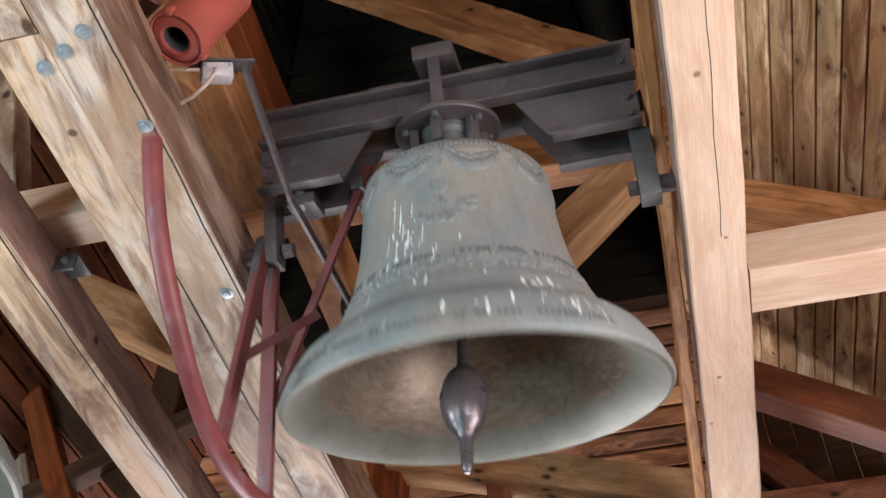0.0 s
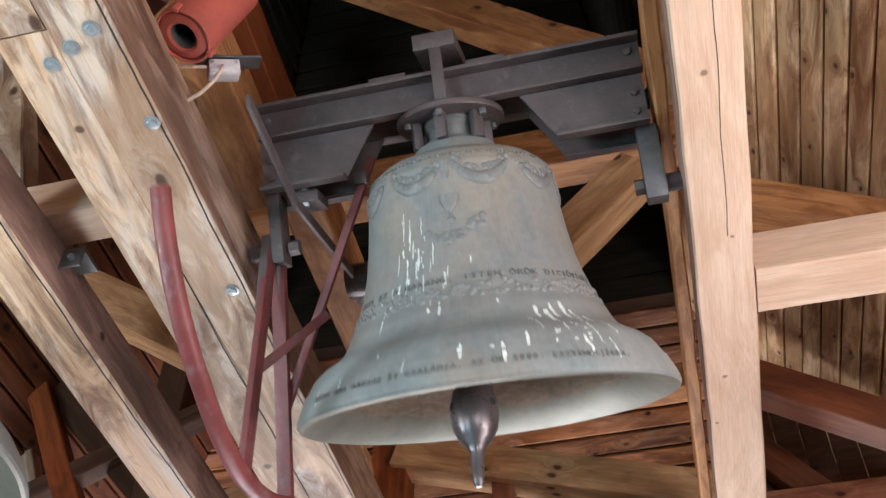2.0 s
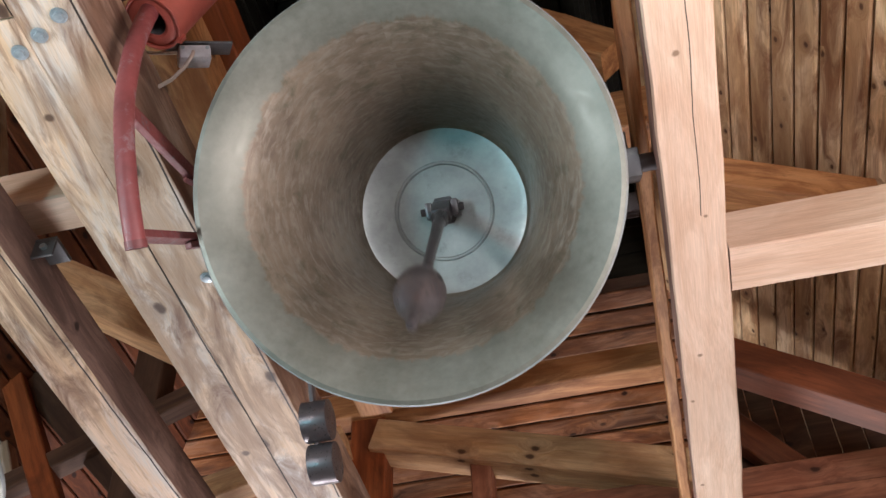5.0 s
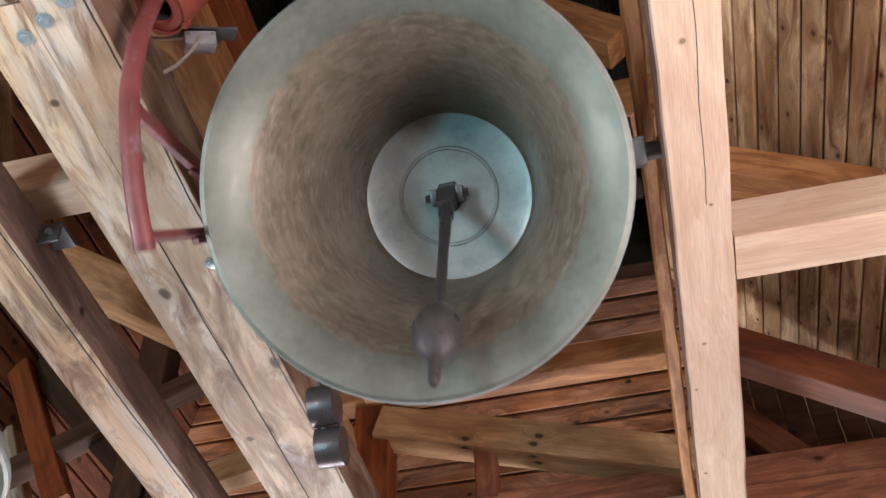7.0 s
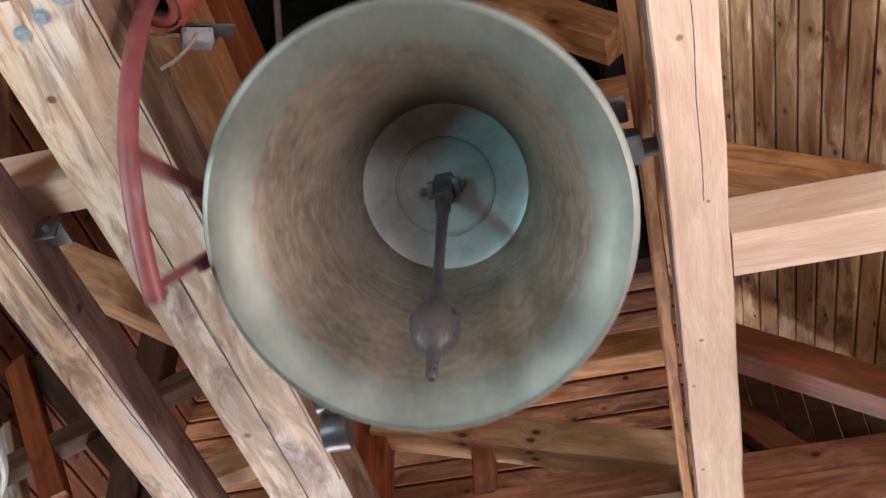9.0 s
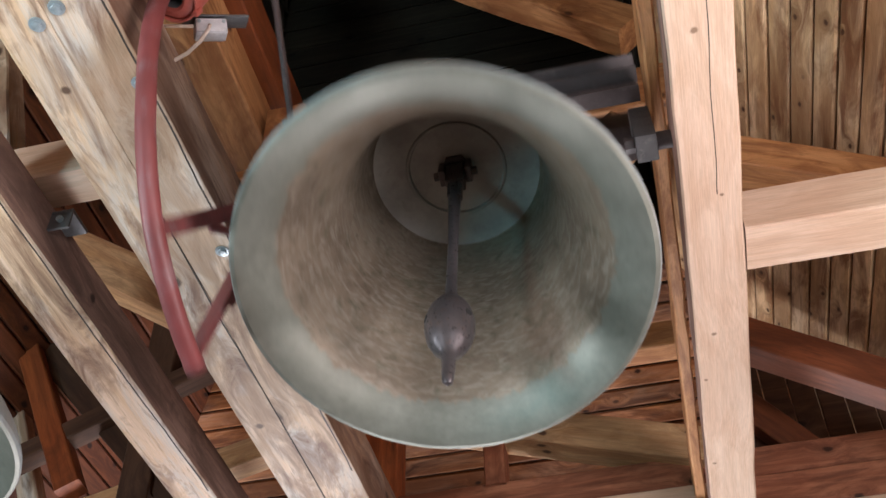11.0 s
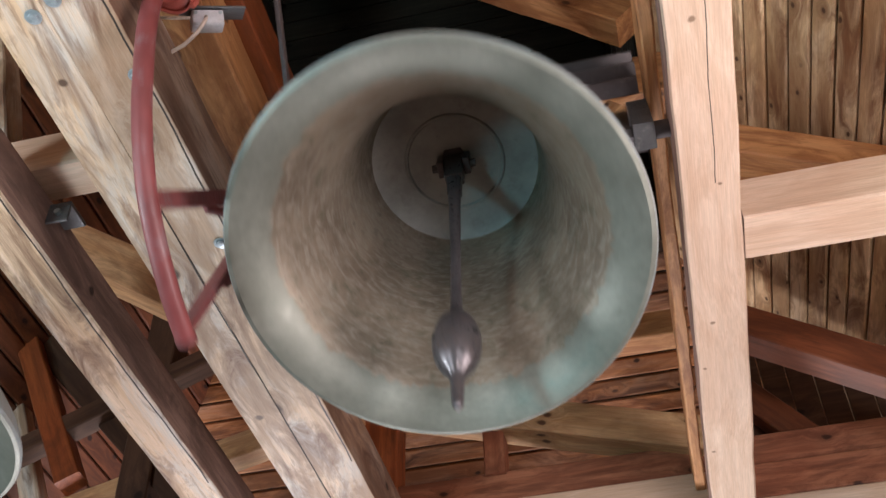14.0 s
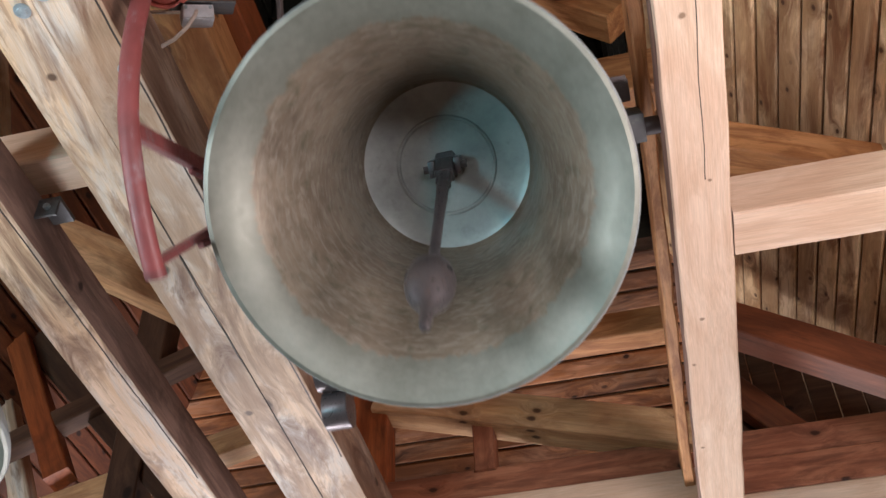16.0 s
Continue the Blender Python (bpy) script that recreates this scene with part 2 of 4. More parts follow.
WOOD_PINE = wood("wood_knotty_pine", (0.69, 0.44, 0.245), (0.55, 0.30, 0.14), (0.20, 0.08, 0.035), 0.5, 6.0, vary=0.1)
WOOD_ROSE = wood("wood_rose", (0.50, 0.205, 0.115), (0.34, 0.12, 0.063), (0.11, 0.035, 0.02), 0.7, 6.2, vary=0.15)
# Reddish wood, deepened so its colour carries shade and warm bounce light.
WOOD_RED = wood("wood_deep_red", (0.34, 0.09, 0.027), (0.21, 0.05, 0.015), (0.06, 0.014, 0.006), 0.6, 6.0, vary=0.2)
# Darker copy of the red wood, with shade put into its colour.
WOOD_RED_SHADED = wood("wood_red_shaded", (0.20, 0.062, 0.026), (0.12, 0.034, 0.013), (0.04, 0.012, 0.006), 0.6, 6.0, vary=0.25)
# Real stain on the narrow beam; the planed beam's side borrows it for shade.
WOOD_BROWN = wood("wood_stain_shade_brown", (0.42, 0.27, 0.22), (0.30, 0.185, 0.15), (0.05, 0.025, 0.02), 0.6, 3.6, vary=0.05, spots=(((2.76, -0.066, -0.01), 0.017),))
# Side faces of the laminated beam, browner than its underside.
WOOD_SIDE = wood("wood_brown_side", (0.42, 0.27, 0.19), (0.27, 0.155, 0.10), (0.09, 0.04, 0.028), 0.9, 5.0, grey=0.25, vary=0.05)
WOOD_BOARD = wood("wood_boarding", (0.80, 0.57, 0.345), (0.66, 0.42, 0.215), (0.20, 0.075, 0.03), 0.9, 9.0, gloss=0.34, grey=0.15, vary=0.15, blot_scale=0.9)
# North lining: dim light and warm bounce are put into this darker board colour.
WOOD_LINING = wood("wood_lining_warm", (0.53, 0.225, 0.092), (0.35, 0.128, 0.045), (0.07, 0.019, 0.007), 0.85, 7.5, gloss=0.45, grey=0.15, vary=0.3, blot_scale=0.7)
# Shade put into the colour; also keeps unseen floor and walls from bouncing light.
WOOD_SHADE = wood("wood_shade_brown", (0.12, 0.06, 0.035), (0.07, 0.033, 0.018), (0.03, 0.012, 0.008), 0.5, 4.0, gloss=0.7, vary=0.15)
# Near-black spire boards: the unlit spire's shade is put into their colour.
WOOD_DARK = wood("wood_spire_gloom", (0.030, 0.026, 0.016), (0.016, 0.013, 0.008), (0.008, 0.006, 0.004), 0.5, 5.0, gloss=0.8, vary=0.2)
STEEL = plain("steel_painted_brown", (0.090, 0.073, 0.075), 0.50, 0.1, (0.15, 0.13, 0.13), 0.5, 14)
STEEL_GREY = plain("steel_worn_grey", (0.115, 0.115, 0.12), 0.45, 0.4, (0.22, 0.21, 0.20), 0.5, 22)
IRON = plain("cast_iron", (0.12, 0.105, 0.11), 0.34, 0.6, (0.16, 0.10, 0.08), 0.5, 16)
RED = plain("red_paint", (0.215, 0.05, 0.05), 0.5, 0.0, (0.24, 0.15, 0.16), 0.7, 12)
RED_DARK = plain("red_paint_worn", (0.17, 0.045, 0.045), 0.5, 0.1, (0.12, 0.09, 0.095), 0.8, 14)
RED_COIL = plain("red_lacquer", (0.44, 0.10, 0.075), 0.42, 0.0, (0.33, 0.09, 0.075), 0.4, 9)
ZINC = plain("zinc", (0.40, 0.46, 0.49), 0.42, 0.6, (0.30, 0.36, 0.38), 0.6, 60)
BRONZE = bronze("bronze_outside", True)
BRONZE_IN = bronze("bronze_inside", False)
BRONZE_CROWN = plain("bronze_turned", (0.36, 0.37, 0.36), 0.40, 0.45, (0.24, 0.24, 0.225), 0.5, 7, 0.08, second=(0.46, 0.47, 0.45))
# Darker than the bell skin, so the ornament's small shadows sit in its colour.
BRONZE_RELIEF = plain("bronze_relief", (0.195, 0.205, 0.20), 0.55, 0.1, (0.33, 0.34, 0.33), 0.5, 40)
BRONZE_TEXT = plain("bronze_letters", (0.165, 0.178, 0.175), 0.5, 0.35, (0.2, 0.22, 0.21), 0.4, 30)
DROPPINGS = plain("droppings", (0.70, 0.76, 0.74), 0.7, 0.0, (0.5, 0.56, 0.54), 0.4, 60)
PLASTIC = plain("grey_white_plastic", (0.68, 0.66, 0.68), 0.45, 0.0, (0.45, 0.42, 0.42), 0.3, 30, 0.05)
CABLE = plain("cable_sheath", (0.62, 0.50, 0.42), 0.5, 0.0, None, 0, 40, 0.05)
DARK = plain("bore_shade", (0.02, 0.02, 0.02), 0.6)
SOIL = plain("grass_ground", (0.09, 0.12, 0.05), 0.95, 0.0, (0.16, 0.13, 0.08), 0.5, 0.3)


# ---- building helpers ----
def empty(name, m=None):
    ob = new(name)
    ob.empty_display_size = 0.05
    if m is not None:
        ob.matrix_world = m
    return ob


def part(name, bm, material, parent=None, label="", m=None, smooth=True):
    """Links a bmesh as one mesh object, under a thing or a part."""
    me = bpy.data.meshes.new(name)
    bmesh.ops.recalc_face_normals(bm, faces=bm.faces)
    if smooth:
        for fc in bm.faces:
            fc.smooth = True
        for e in bm.edges:
            if len(e.link_faces) == 2 and e.calc_face_angle() > radians(32):
                e.smooth = False
    bm.to_mesh(me)
    bm.free()
    for mt in material if isinstance(material, (list, tuple)) else [material]:
        me.materials.append(mt)
    ob = new(name, me)
    if parent is not None:
        ob.parent = parent
    if m is not None:
        ob.matrix_basis = m
    if label:
        ob["label"] = label
    return ob


def box(bm, lo, hi, m=None, bevel=0.0):
    mid = [(a + b) / 2 for a, b in zip(lo, hi)]
    size = [abs(b - a) for a, b in zip(lo, hi)]
    t = (m or Matrix()) @ Matrix.Translation(mid) @ Matrix.Diagonal((*size, 1))
    vs = bmesh.ops.create_cube(bm, size=1, matrix=t)["verts"]
    if bevel:
        es = list({e for v in vs for e in v.link_edges})
        bmesh.ops.bevel(bm, geom=es, offset=bevel, segments=2, profile=0.6, affect="EDGES")
    return bm


def along(p, q):
    """A pose at p whose x axis points to q, z kept as upright as it can be."""
    d = (Vector(q) - Vector(p)).normalized()
    side = Vector((0, 0, 1)).cross(d)
    if side.length < 1e-4:
        side = Vector((0, 1, 0))
    side.normalize()
    up = d.cross(side)
    return Matrix.Translation(p) @ Matrix((d, side, up)).transposed().to_4x4()


def bar(bm, p, q, wide, high, bevel=0.002):
    """A flat bar from p to q."""
    m = along(p, q)
    return box(bm, (0, -wide / 2, -high / 2), ((Vector(q) - Vector(p)).length, wide / 2, high / 2), m, bevel)


def rod(bm, p, q, r, seg=20, r2=None, bevel=0.0):
    d = Vector(q) - Vector(p)
    m = Matrix.Translation((Vector(p) + Vector(q)) / 2) @ d.to_track_quat("Z", "Y").to_matrix().to_4x4()
    vs = bmesh.ops.create_cone(bm, cap_ends=True, segments=seg, radius1=r, radius2=r if r2 is None else r2, depth=d.length, matrix=m)["verts"]
    if bevel:
        es = [e for e in {e for v in vs for e in v.link_edges} if any(len(f.verts) > 4 for f in e.link_faces)]
        bmesh.ops.bevel(bm, geom=es, offset=bevel, segments=2, profile=0.6, affect="EDGES")
    return bm


def lathe(bm, profile, seg=96, mat=None, closed=False):
    """Turns (radius, z) pairs round the z axis."""
    rings = []
    for r, z in profile:
        if r < 1e-6:
            rings.append([bm.verts.new((0, 0, z))] * seg)
        else:
            rings.append([bm.verts.new((r * math.cos(a), r * math.sin(a), z)) for a in (2 * math.pi * k / seg for k in range(seg))])
    for i in range(len(rings) - (0 if closed else 1)):
        a, b = rings[i], rings[(i + 1) % len(rings)]
        for k in range(seg):
            q = [a[k], a[(k + 1) % seg], b[(k + 1) % seg], b[k]]
            u = list(dict.fromkeys(q))
            if len(u) > 2:
                fc = bm.faces.new(u)
                if mat:
                    fc.material_index = mat(i)
    return bm


def tube(bm, pts, r, seg=12, caps=True):
    """A round tube through points."""
    rings, n = [], len(pts)
    up = Vector((0.13, 0.21, 0.97))
    for i, p in enumerate(pts):
        d = (Vector(pts[min(i + 1, n - 1)]) - Vector(pts[max(i - 1, 0)])).normalized()
        s = d.cross(up).normalized()
        w = s.cross(d)
        rings.append([bm.verts.new(Vector(p) + r * (math.cos(2 * math.pi * k / seg) * s + math.sin(2 * math.pi * k / seg) * w)) for k in range(seg)])
    for a, b in zip(rings, rings[1:]):
        for k in range(seg):
            bm.faces.new((a[k], a[(k + 1) % seg], b[(k + 1) % seg], b[k]))
    if caps:
        bm.faces.new(rings[0])
        bm.faces.new(rings[-1])
    return bm


def timber(name, p, q, wide, high, material, label="", parent=None, group="", wander=0.0025, seed=1, cat="beam", bevel=0.005, side=None):
    """A sawn timber from p to q (its centre line), with eased, slightly wandering edges."""
    length = (Vector(q) - Vector(p)).length
    bm = bmesh.new()
    n = max(2, int(length / 0.12))
    rnd = random.Random(seed * 7919 + int(length * 1000))
    rings = []
    c = bevel
    shape = [(-1, -1, c, 0), (-1, -1, 0, c), (-1, 1, 0, -c), (-1, 1, c, 0), (1, 1, -c, 0), (1, 1, 0, -c), (1, -1, 0, c), (1, -1, -c, 0)]
    for i in range(n + 1):
        j = [rnd.uniform(-wander, wander) for _ in range(4)]
        ring = []
        for k, (sy, sz, oy, oz) in enumerate(shape):
            w = j[k // 2]
            ring.append(bm.verts.new((length * i / n, sy * wide / 2 + oy + w, sz * high / 2 + oz + w * 0.7)))
        rings.append(ring)
    for a, b in zip(rings, rings[1:]):
        for k in range(8):
            fc = bm.faces.new((a[k], a[(k + 1) % 8], b[(k + 1) % 8], b[k]))
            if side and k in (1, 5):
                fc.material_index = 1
    bm.faces.new(rings[0])
    bm.faces.new(rings[-1])
    ob = part(name, bm, [material, side] if side else material, parent, m=along(p, q))
    if parent is None:
        tagged(ob, label, cat, group)
    elif label:
        ob["label"] = label
    return ob


# ---- belfry shell ----
X0, X1, Y0, Y1 = -3.0, 1.45, -1.0, 4.90
EAVES = 3.55


def shell():
    # Floor and walls are added out of view; dark brown keeps their bounce low.
    bm = box(bmesh.new(), (X0 - 0.2, Y0 - 0.2, -0.12), (X1 + 0.2, Y1 + 0.2, 0.0))
    tagged(part("floor", bm, WOOD_SHADE), "worn brown wooden belfry floor, added out of view", "floor", kind="structure")
    g = bmesh.new()
    bmesh.ops.create_grid(g, x_segments=8, y_segments=8, size=900)
    ob = part("ground", g, SOIL)
    ob.location = (0, 0, -9.0)
    tagged(ob, "grassy ground far below the belfry", "ground", kind="structure")

    def wall(name, a, b, lo, hi):
        """A wall from a to b in plan with one wide opening between the two heights."""
        w = bmesh.new()
        d = Vector((b[0] - a[0], b[1] - a[1], 0))
        m = along((a[0], a[1], 0), (b[0], b[1], 0))
        ln = d.length
        box(w, (0, -0.1, 0), (ln, 0.1, lo), m)
        box(w, (0, -0.1, hi), (ln, 0.1, EAVES), m)
        box(w, (0, -0.1, lo), (0.55, 0.1, hi), m)
        box(w, (ln - 0.55, -0.1, lo), (ln, 0.1, hi), m)
        tagged(part(name, w, WOOD_SHADE), "brown boarded belfry wall with a wide opening, added out of view", "wall", kind="structure")

    wall("wall_west", (X0 - 0.1, Y0), (X0 - 0.1, Y1), 1.0, 2.75)
    wall("wall_south", (X0, Y0 - 0.1), (X1, Y0 - 0.1), 1.0, 2.75)
    wall("wall_east", (X1 + 0.1, Y0), (X1 + 0.1, Y1), 1.0, 2.75)
    wall("wall_north", (X0, Y1 + 0.1), (X1, Y1 + 0.1), 1.0, 2.75)


shell()

RING_Z, RING_IN = 4.9, 1.13
APEX = Vector(((X0 + X1) / 2, (Y0 + Y1) / 2, 12.5))


def spire():
    """Boarded slopes up to a square ring, each board a piece of its own, and the dark spire above it."""
    low = [Vector((X0, Y0, EAVES)), Vector((X1, Y0, EAVES)), Vector((X1, Y1, EAVES)), Vector((X0, Y1, EAVES))]
    i = RING_IN
    top = [Vector((X0 + i, Y0 + i, RING_Z)), Vector((X1 - i, Y0 + i, RING_Z)), Vector((X1 - i, Y1 - i, RING_Z)), Vector((X0 + i, Y1 - i, RING_Z))]
    pitch = 0.088
    for k, side in enumerate(("south", "east", "north", "west")):
        a, b, c, d = low[k], low[(k + 1) % 4], top[(k + 1) % 4], top[k]
        u = (a - b).normalized()
        rise = (c + d) / 2 - (a + b) / 2
        s = rise.normalized()
        n = u.cross(s)
        bm = bmesh.new()
        quad = [a + u * 0.15, b - u * 0.15, c - u * 0.15 + s * 0.14, d + u * 0.15 + s * 0.14]
        vs = [bm.verts.new(p + n * off) for off in (-0.03, -0.06) for p in quad]
        for q in ((0, 1, 2, 3), (7, 6, 5, 4), (0, 4, 5, 1), (1, 5, 6, 2), (2, 6, 7, 3), (3, 7, 4, 0)):
            bm.faces.new([vs[j] for j in q])
        slope = part("roof_" + side, bm, WOOD_SHADE, smooth=False)
        tagged(slope, "roof slope lined with narrow stained pine boards", "roof", kind="structure")
        mid = (a + b) / 2
        for j in range(int(rise.length / pitch) + 1):
            h = j * pitch
            half = (b - a).length / 2 * (1 - h / rise.length) + (c - d).length / 2 * h / rise.length
            m = Matrix.Translation(mid + s * h) @ Matrix((u, s, n)).transposed().to_4x4()
            bm = box(bmesh.new(), (-half, 0.002, -0.025), (half, pitch - 0.005, random.uniform(-0.003, 0.002)))
            bmesh.ops.bevel(bm, geom=[e for e in bm.edges if e.verts[0].co.z > -0.02 and e.verts[1].co.z > -0.02 and abs(e.verts[0].co.y - e.verts[1].co.y) < 1e-4],
                            offset=0.007, segments=1, affect="EDGES")
            # North and west boards get darker materials in place of weaker light.
            part("board", bm, {"north": WOOD_LINING, "west": WOOD_RED_SHADED}.get(side, WOOD_BOARD), slope, m=m, smooth=False)
        # the tall spire above the ring: a closed skin with lapped boards on it
        bm = bmesh.new()
        vs = [bm.verts.new(p) for p in (d + u * 0.2 - n * 0.10, c - u * 0.2 - n * 0.10, APEX - n * 0.10, d + u * 0.2 - n * 0.14, c - u * 0.2 - n * 0.14, APEX - n * 0.14)]
        for q in ((0, 1, 2), (5, 4, 3), (0, 3, 4, 1), (1, 4, 5, 2), (2, 5, 3, 0)):
            bm.faces.new([vs[j] for j in q])
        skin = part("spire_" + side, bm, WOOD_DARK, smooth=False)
        tagged(skin, "inner face of the tall spire, coloured near black for shade", "roof", kind="structure")
        steps = 56
        for j in range(steps):
            f0, f1 = j / steps, (j + 1) / steps
            p = [d.lerp(APEX, f0), c.lerp(APEX, f0), c.lerp(APEX, f1) - n * 0.03, d.lerp(APEX, f1) - n * 0.03]
            bm = bmesh.new()
            vs = [bm.verts.new(x - n * off) for off in (0.0, 0.03) for x in p]
            for q in ((0, 1, 2, 3), (7, 6, 5, 4), (0, 4, 5, 1), (1, 5, 6, 2), (2, 6, 7, 3), (3, 7, 4, 0)):
                bm.faces.new([vs[t] for t in q])
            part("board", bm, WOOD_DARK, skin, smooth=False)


spire()

# ---- frame timbers ----
AX = Vector((-0.331, 1.68, 3.49))


def bolt(name, place, parent, r=0.011, down=0.009, washer=0.017):
    """A hexagon bolt head on a washer under a beam."""
    x, y, z = place
    w = part(name, rod(bmesh.new(), (x, y, z + 0.004), (x, y, z - 0.003), washer, 28, bevel=0.001), ZINC, parent, "zinc-plated bolt with washer")
    part("head", rod(bmesh.new(), (x, y, z - 0.002), (x, y, z - down), r, 6, bevel=0.002), ZINC, w)


def frame_timbers():
    beam = empty("bell_beam", Matrix.Translation((-0.98, -0.9, 3.42)))
    tagged(beam, "bleached laminated softwood bell beam with bolts and cracks", "beam", "bell beams")

    def ply(x0, x1, y0, y1, seed):
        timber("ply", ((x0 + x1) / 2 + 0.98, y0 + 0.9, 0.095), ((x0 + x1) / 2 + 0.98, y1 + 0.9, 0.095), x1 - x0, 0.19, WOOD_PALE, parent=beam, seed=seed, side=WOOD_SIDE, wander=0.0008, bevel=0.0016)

    ply(-1.104, -0.9965, -0.9, 0.952, 1)
    ply(-1.108, -0.9951, 0.956, 4.8, 2)
    ply(-0.9948, -0.864, -0.9, 4.8, 3)
    for x, y in ((-0.910, 0.970), (-0.966, 1.002), (-1.021, 1.029), (-0.887, 1.208), (-0.903, 1.715)):
        bolt("bolt", (x + 0.98, y + 0.9, 0.0), beam)
    # The planed beam's brown side colour stands for that face being shaded.
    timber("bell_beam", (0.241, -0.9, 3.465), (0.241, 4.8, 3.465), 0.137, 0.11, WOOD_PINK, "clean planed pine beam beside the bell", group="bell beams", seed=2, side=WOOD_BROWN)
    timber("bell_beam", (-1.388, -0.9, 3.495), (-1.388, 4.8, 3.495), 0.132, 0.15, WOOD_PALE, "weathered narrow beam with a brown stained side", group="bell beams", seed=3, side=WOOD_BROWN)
    timber("cross_beam", (0.314, 2.015, 3.485), (1.45, 2.015, 3.485), 0.15, 0.13, WOOD_PINK, "pale pine cross beam butted against the bell beam", seed=4)
    timber("upper_beam", (0.154, -0.6, 3.640), (0.154, 4.96, 3.640), 0.034, 0.12, WOOD_WARM, "orange pine beam above the bell frame", group="upper beams", seed=5)
    timber("upper_beam", (-0.79, 1.72, 3.86), (-0.79, 2.80, 3.86), 0.11, 0.16, WOOD_WARM, "orange pine beam above the bell frame", group="upper beams", seed=6)
    timber("collar_beam", (-1.75, 2.46, 4.60), (0.42, 2.46, 4.60), 0.12, 0.20, WOOD_WARM, "split pine collar beam behind the bell", seed=7)
    timber("brace", (0.12, 2.42, 4.40), (-0.62, 2.42, 3.62), 0.12, 0.14, WOOD_PINE, "knotty pine knee brace below the collar beam", group="braces", seed=8)
    timber("brace", (0.20, 2.36, 4.84), (-1.30, 2.36, 6.30), 0.12, 0.15, WOOD_WARM, "knotty pine strut rising into the spire", group="braces", seed=9)
    timber("post", (-1.025, 3.507, 0.0), (-1.003, 3.507, 4.262), 0.14, 0.14, WOOD_RED, "dark reddish post of the roof frame", seed=10)
    timber("brace", (-0.971, 3.474, 4.168), (0.324, 3.474, 3.769), 0.13, 0.14, WOOD_PINE, "knotty pine brace of the roof frame", group="braces", seed=11)
    timber("stud", (-0.561, 3.496, 3.78), (-0.561, 3.496, 3.996), 0.098, 0.08, WOOD_ROSE, "short stud under the brace", seed=12)
    timber("wall_plate", (-2.9, 3.54, 3.726), (1.4, 3.54, 3.726), 0.15, 0.14, WOOD_ROSE, "rose-brown wall plate of the roof frame", seed=13)
    timber("wall_plate", (-2.9, 3.496, 3.587), (0.24, 3.496, 3.587), 0.15, 0.13, WOOD_PINK, "pale wall plate under the stained one", seed=14)
    timber("wall_plate", (0.243, 3.496, 3.589), (1.4, 3.496, 3.589), 0.15, 0.13, WOOD_ROSE, "rose-brown plate with a dark knot", seed=31)
    timber("wall_plate", (0.314, 3.490, 3.455), (1.4, 3.490, 3.455), 0.15, 0.13, WOOD_PINK, "pale wall plate under the stained one", seed=32)
    # Added boards, coloured dark to stand for the shadowed corner above the plate.
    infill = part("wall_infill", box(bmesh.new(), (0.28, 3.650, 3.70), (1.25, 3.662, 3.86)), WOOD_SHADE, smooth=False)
    tagged(infill, "dark boarded infill added for the shaded roof corner", "wall", kind="structure")
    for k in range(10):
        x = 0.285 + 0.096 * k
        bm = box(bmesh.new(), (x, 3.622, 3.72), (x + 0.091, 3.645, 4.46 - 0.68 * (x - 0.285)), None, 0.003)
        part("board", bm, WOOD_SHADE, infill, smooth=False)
    timber("purlin", (-1.62, 3.453, 4.319), (0.184, 3.453, 4.319), 0.108, 0.119, WOOD_WARM, "orange purlin under the boarded slope", seed=21)
    timber("brace", (0.25, 3.0, 4.00), (1.0, 3.0, 3.50), 0.12, 0.115, WOOD_RED_SHADED, "red-brown brace under the boarding", group="braces", seed=15)
    timber("brace", (0.30, 3.54, 4.13), (0.58, 3.54, 3.77), 0.08, 0.11, WOOD_RED_SHADED, "red-brown brace in the shade", group="braces", seed=22)
    timber("strut", (0.32, 2.26, 4.02), (0.85, 2.50, 4.02), 0.12, 0.13, WOOD_WARM, "pine strut behind the cross beam", seed=16)
    timber("tie", (0.32, 1.05, 4.22), (1.0, 1.05, 4.02), 0.06, 0.06, WOOD_PINK, "thin pale tie under the boarding", seed=23)
    timber("cross_beam", (-1.9, 1.57, 3.645), (-1.0, 1.57, 3.645), 0.11, 0.13, WOOD_PINK, "pale cross beam between the bell beams", seed=17)
    timber("brace", (-1.95, 2.45, 4.38), (-1.15, 2.45, 3.80), 0.12, 0.15, WOOD_PINE, "pine brace behind the bell beams", group="braces", seed=18)
    timber("brace", (-2.45, 3.0, 4.62), (-2.0, 3.0, 3.70), 0.09, 0.09, WOOD_RED, "deep red brace near the second bell", group="braces", seed=24)
    timber("brace", (-2.62, 3.2, 4.62), (-2.20, 3.2, 3.60), 0.08, 0.08, WOOD_PALE, "narrow pale brace near the second bell", group="braces", seed=25)
    # The next two braces and the post carry deep shade in their colour.
    timber("brace", (-2.42, 3.05, 4.55), (-1.5, 3.05, 3.50), 0.08, 0.10, WOOD_SHADE, "brace coloured dark for deep shade", group="braces", seed=26)
    timber("brace", (-2.3, 3.0, 3.85), (-1.2, 3.0, 4.30), 0.08, 0.08, WOOD_SHADE, "cross brace coloured dark for deep shade", group="braces", seed=27)
    timber("post", (-1.76, 3.05, 3.5), (-1.76, 3.05, 4.45), 0.12, 0.12, WOOD_SHADE, "dark reddish post of the roof frame", seed=28)
    timber("brace", (-1.75, 1.6, 4.50), (-1.52, 1.6, 3.72), 0.10, 0.13, WOOD_PALE, "pale diagonal brace above the beams", group="braces", seed=29)
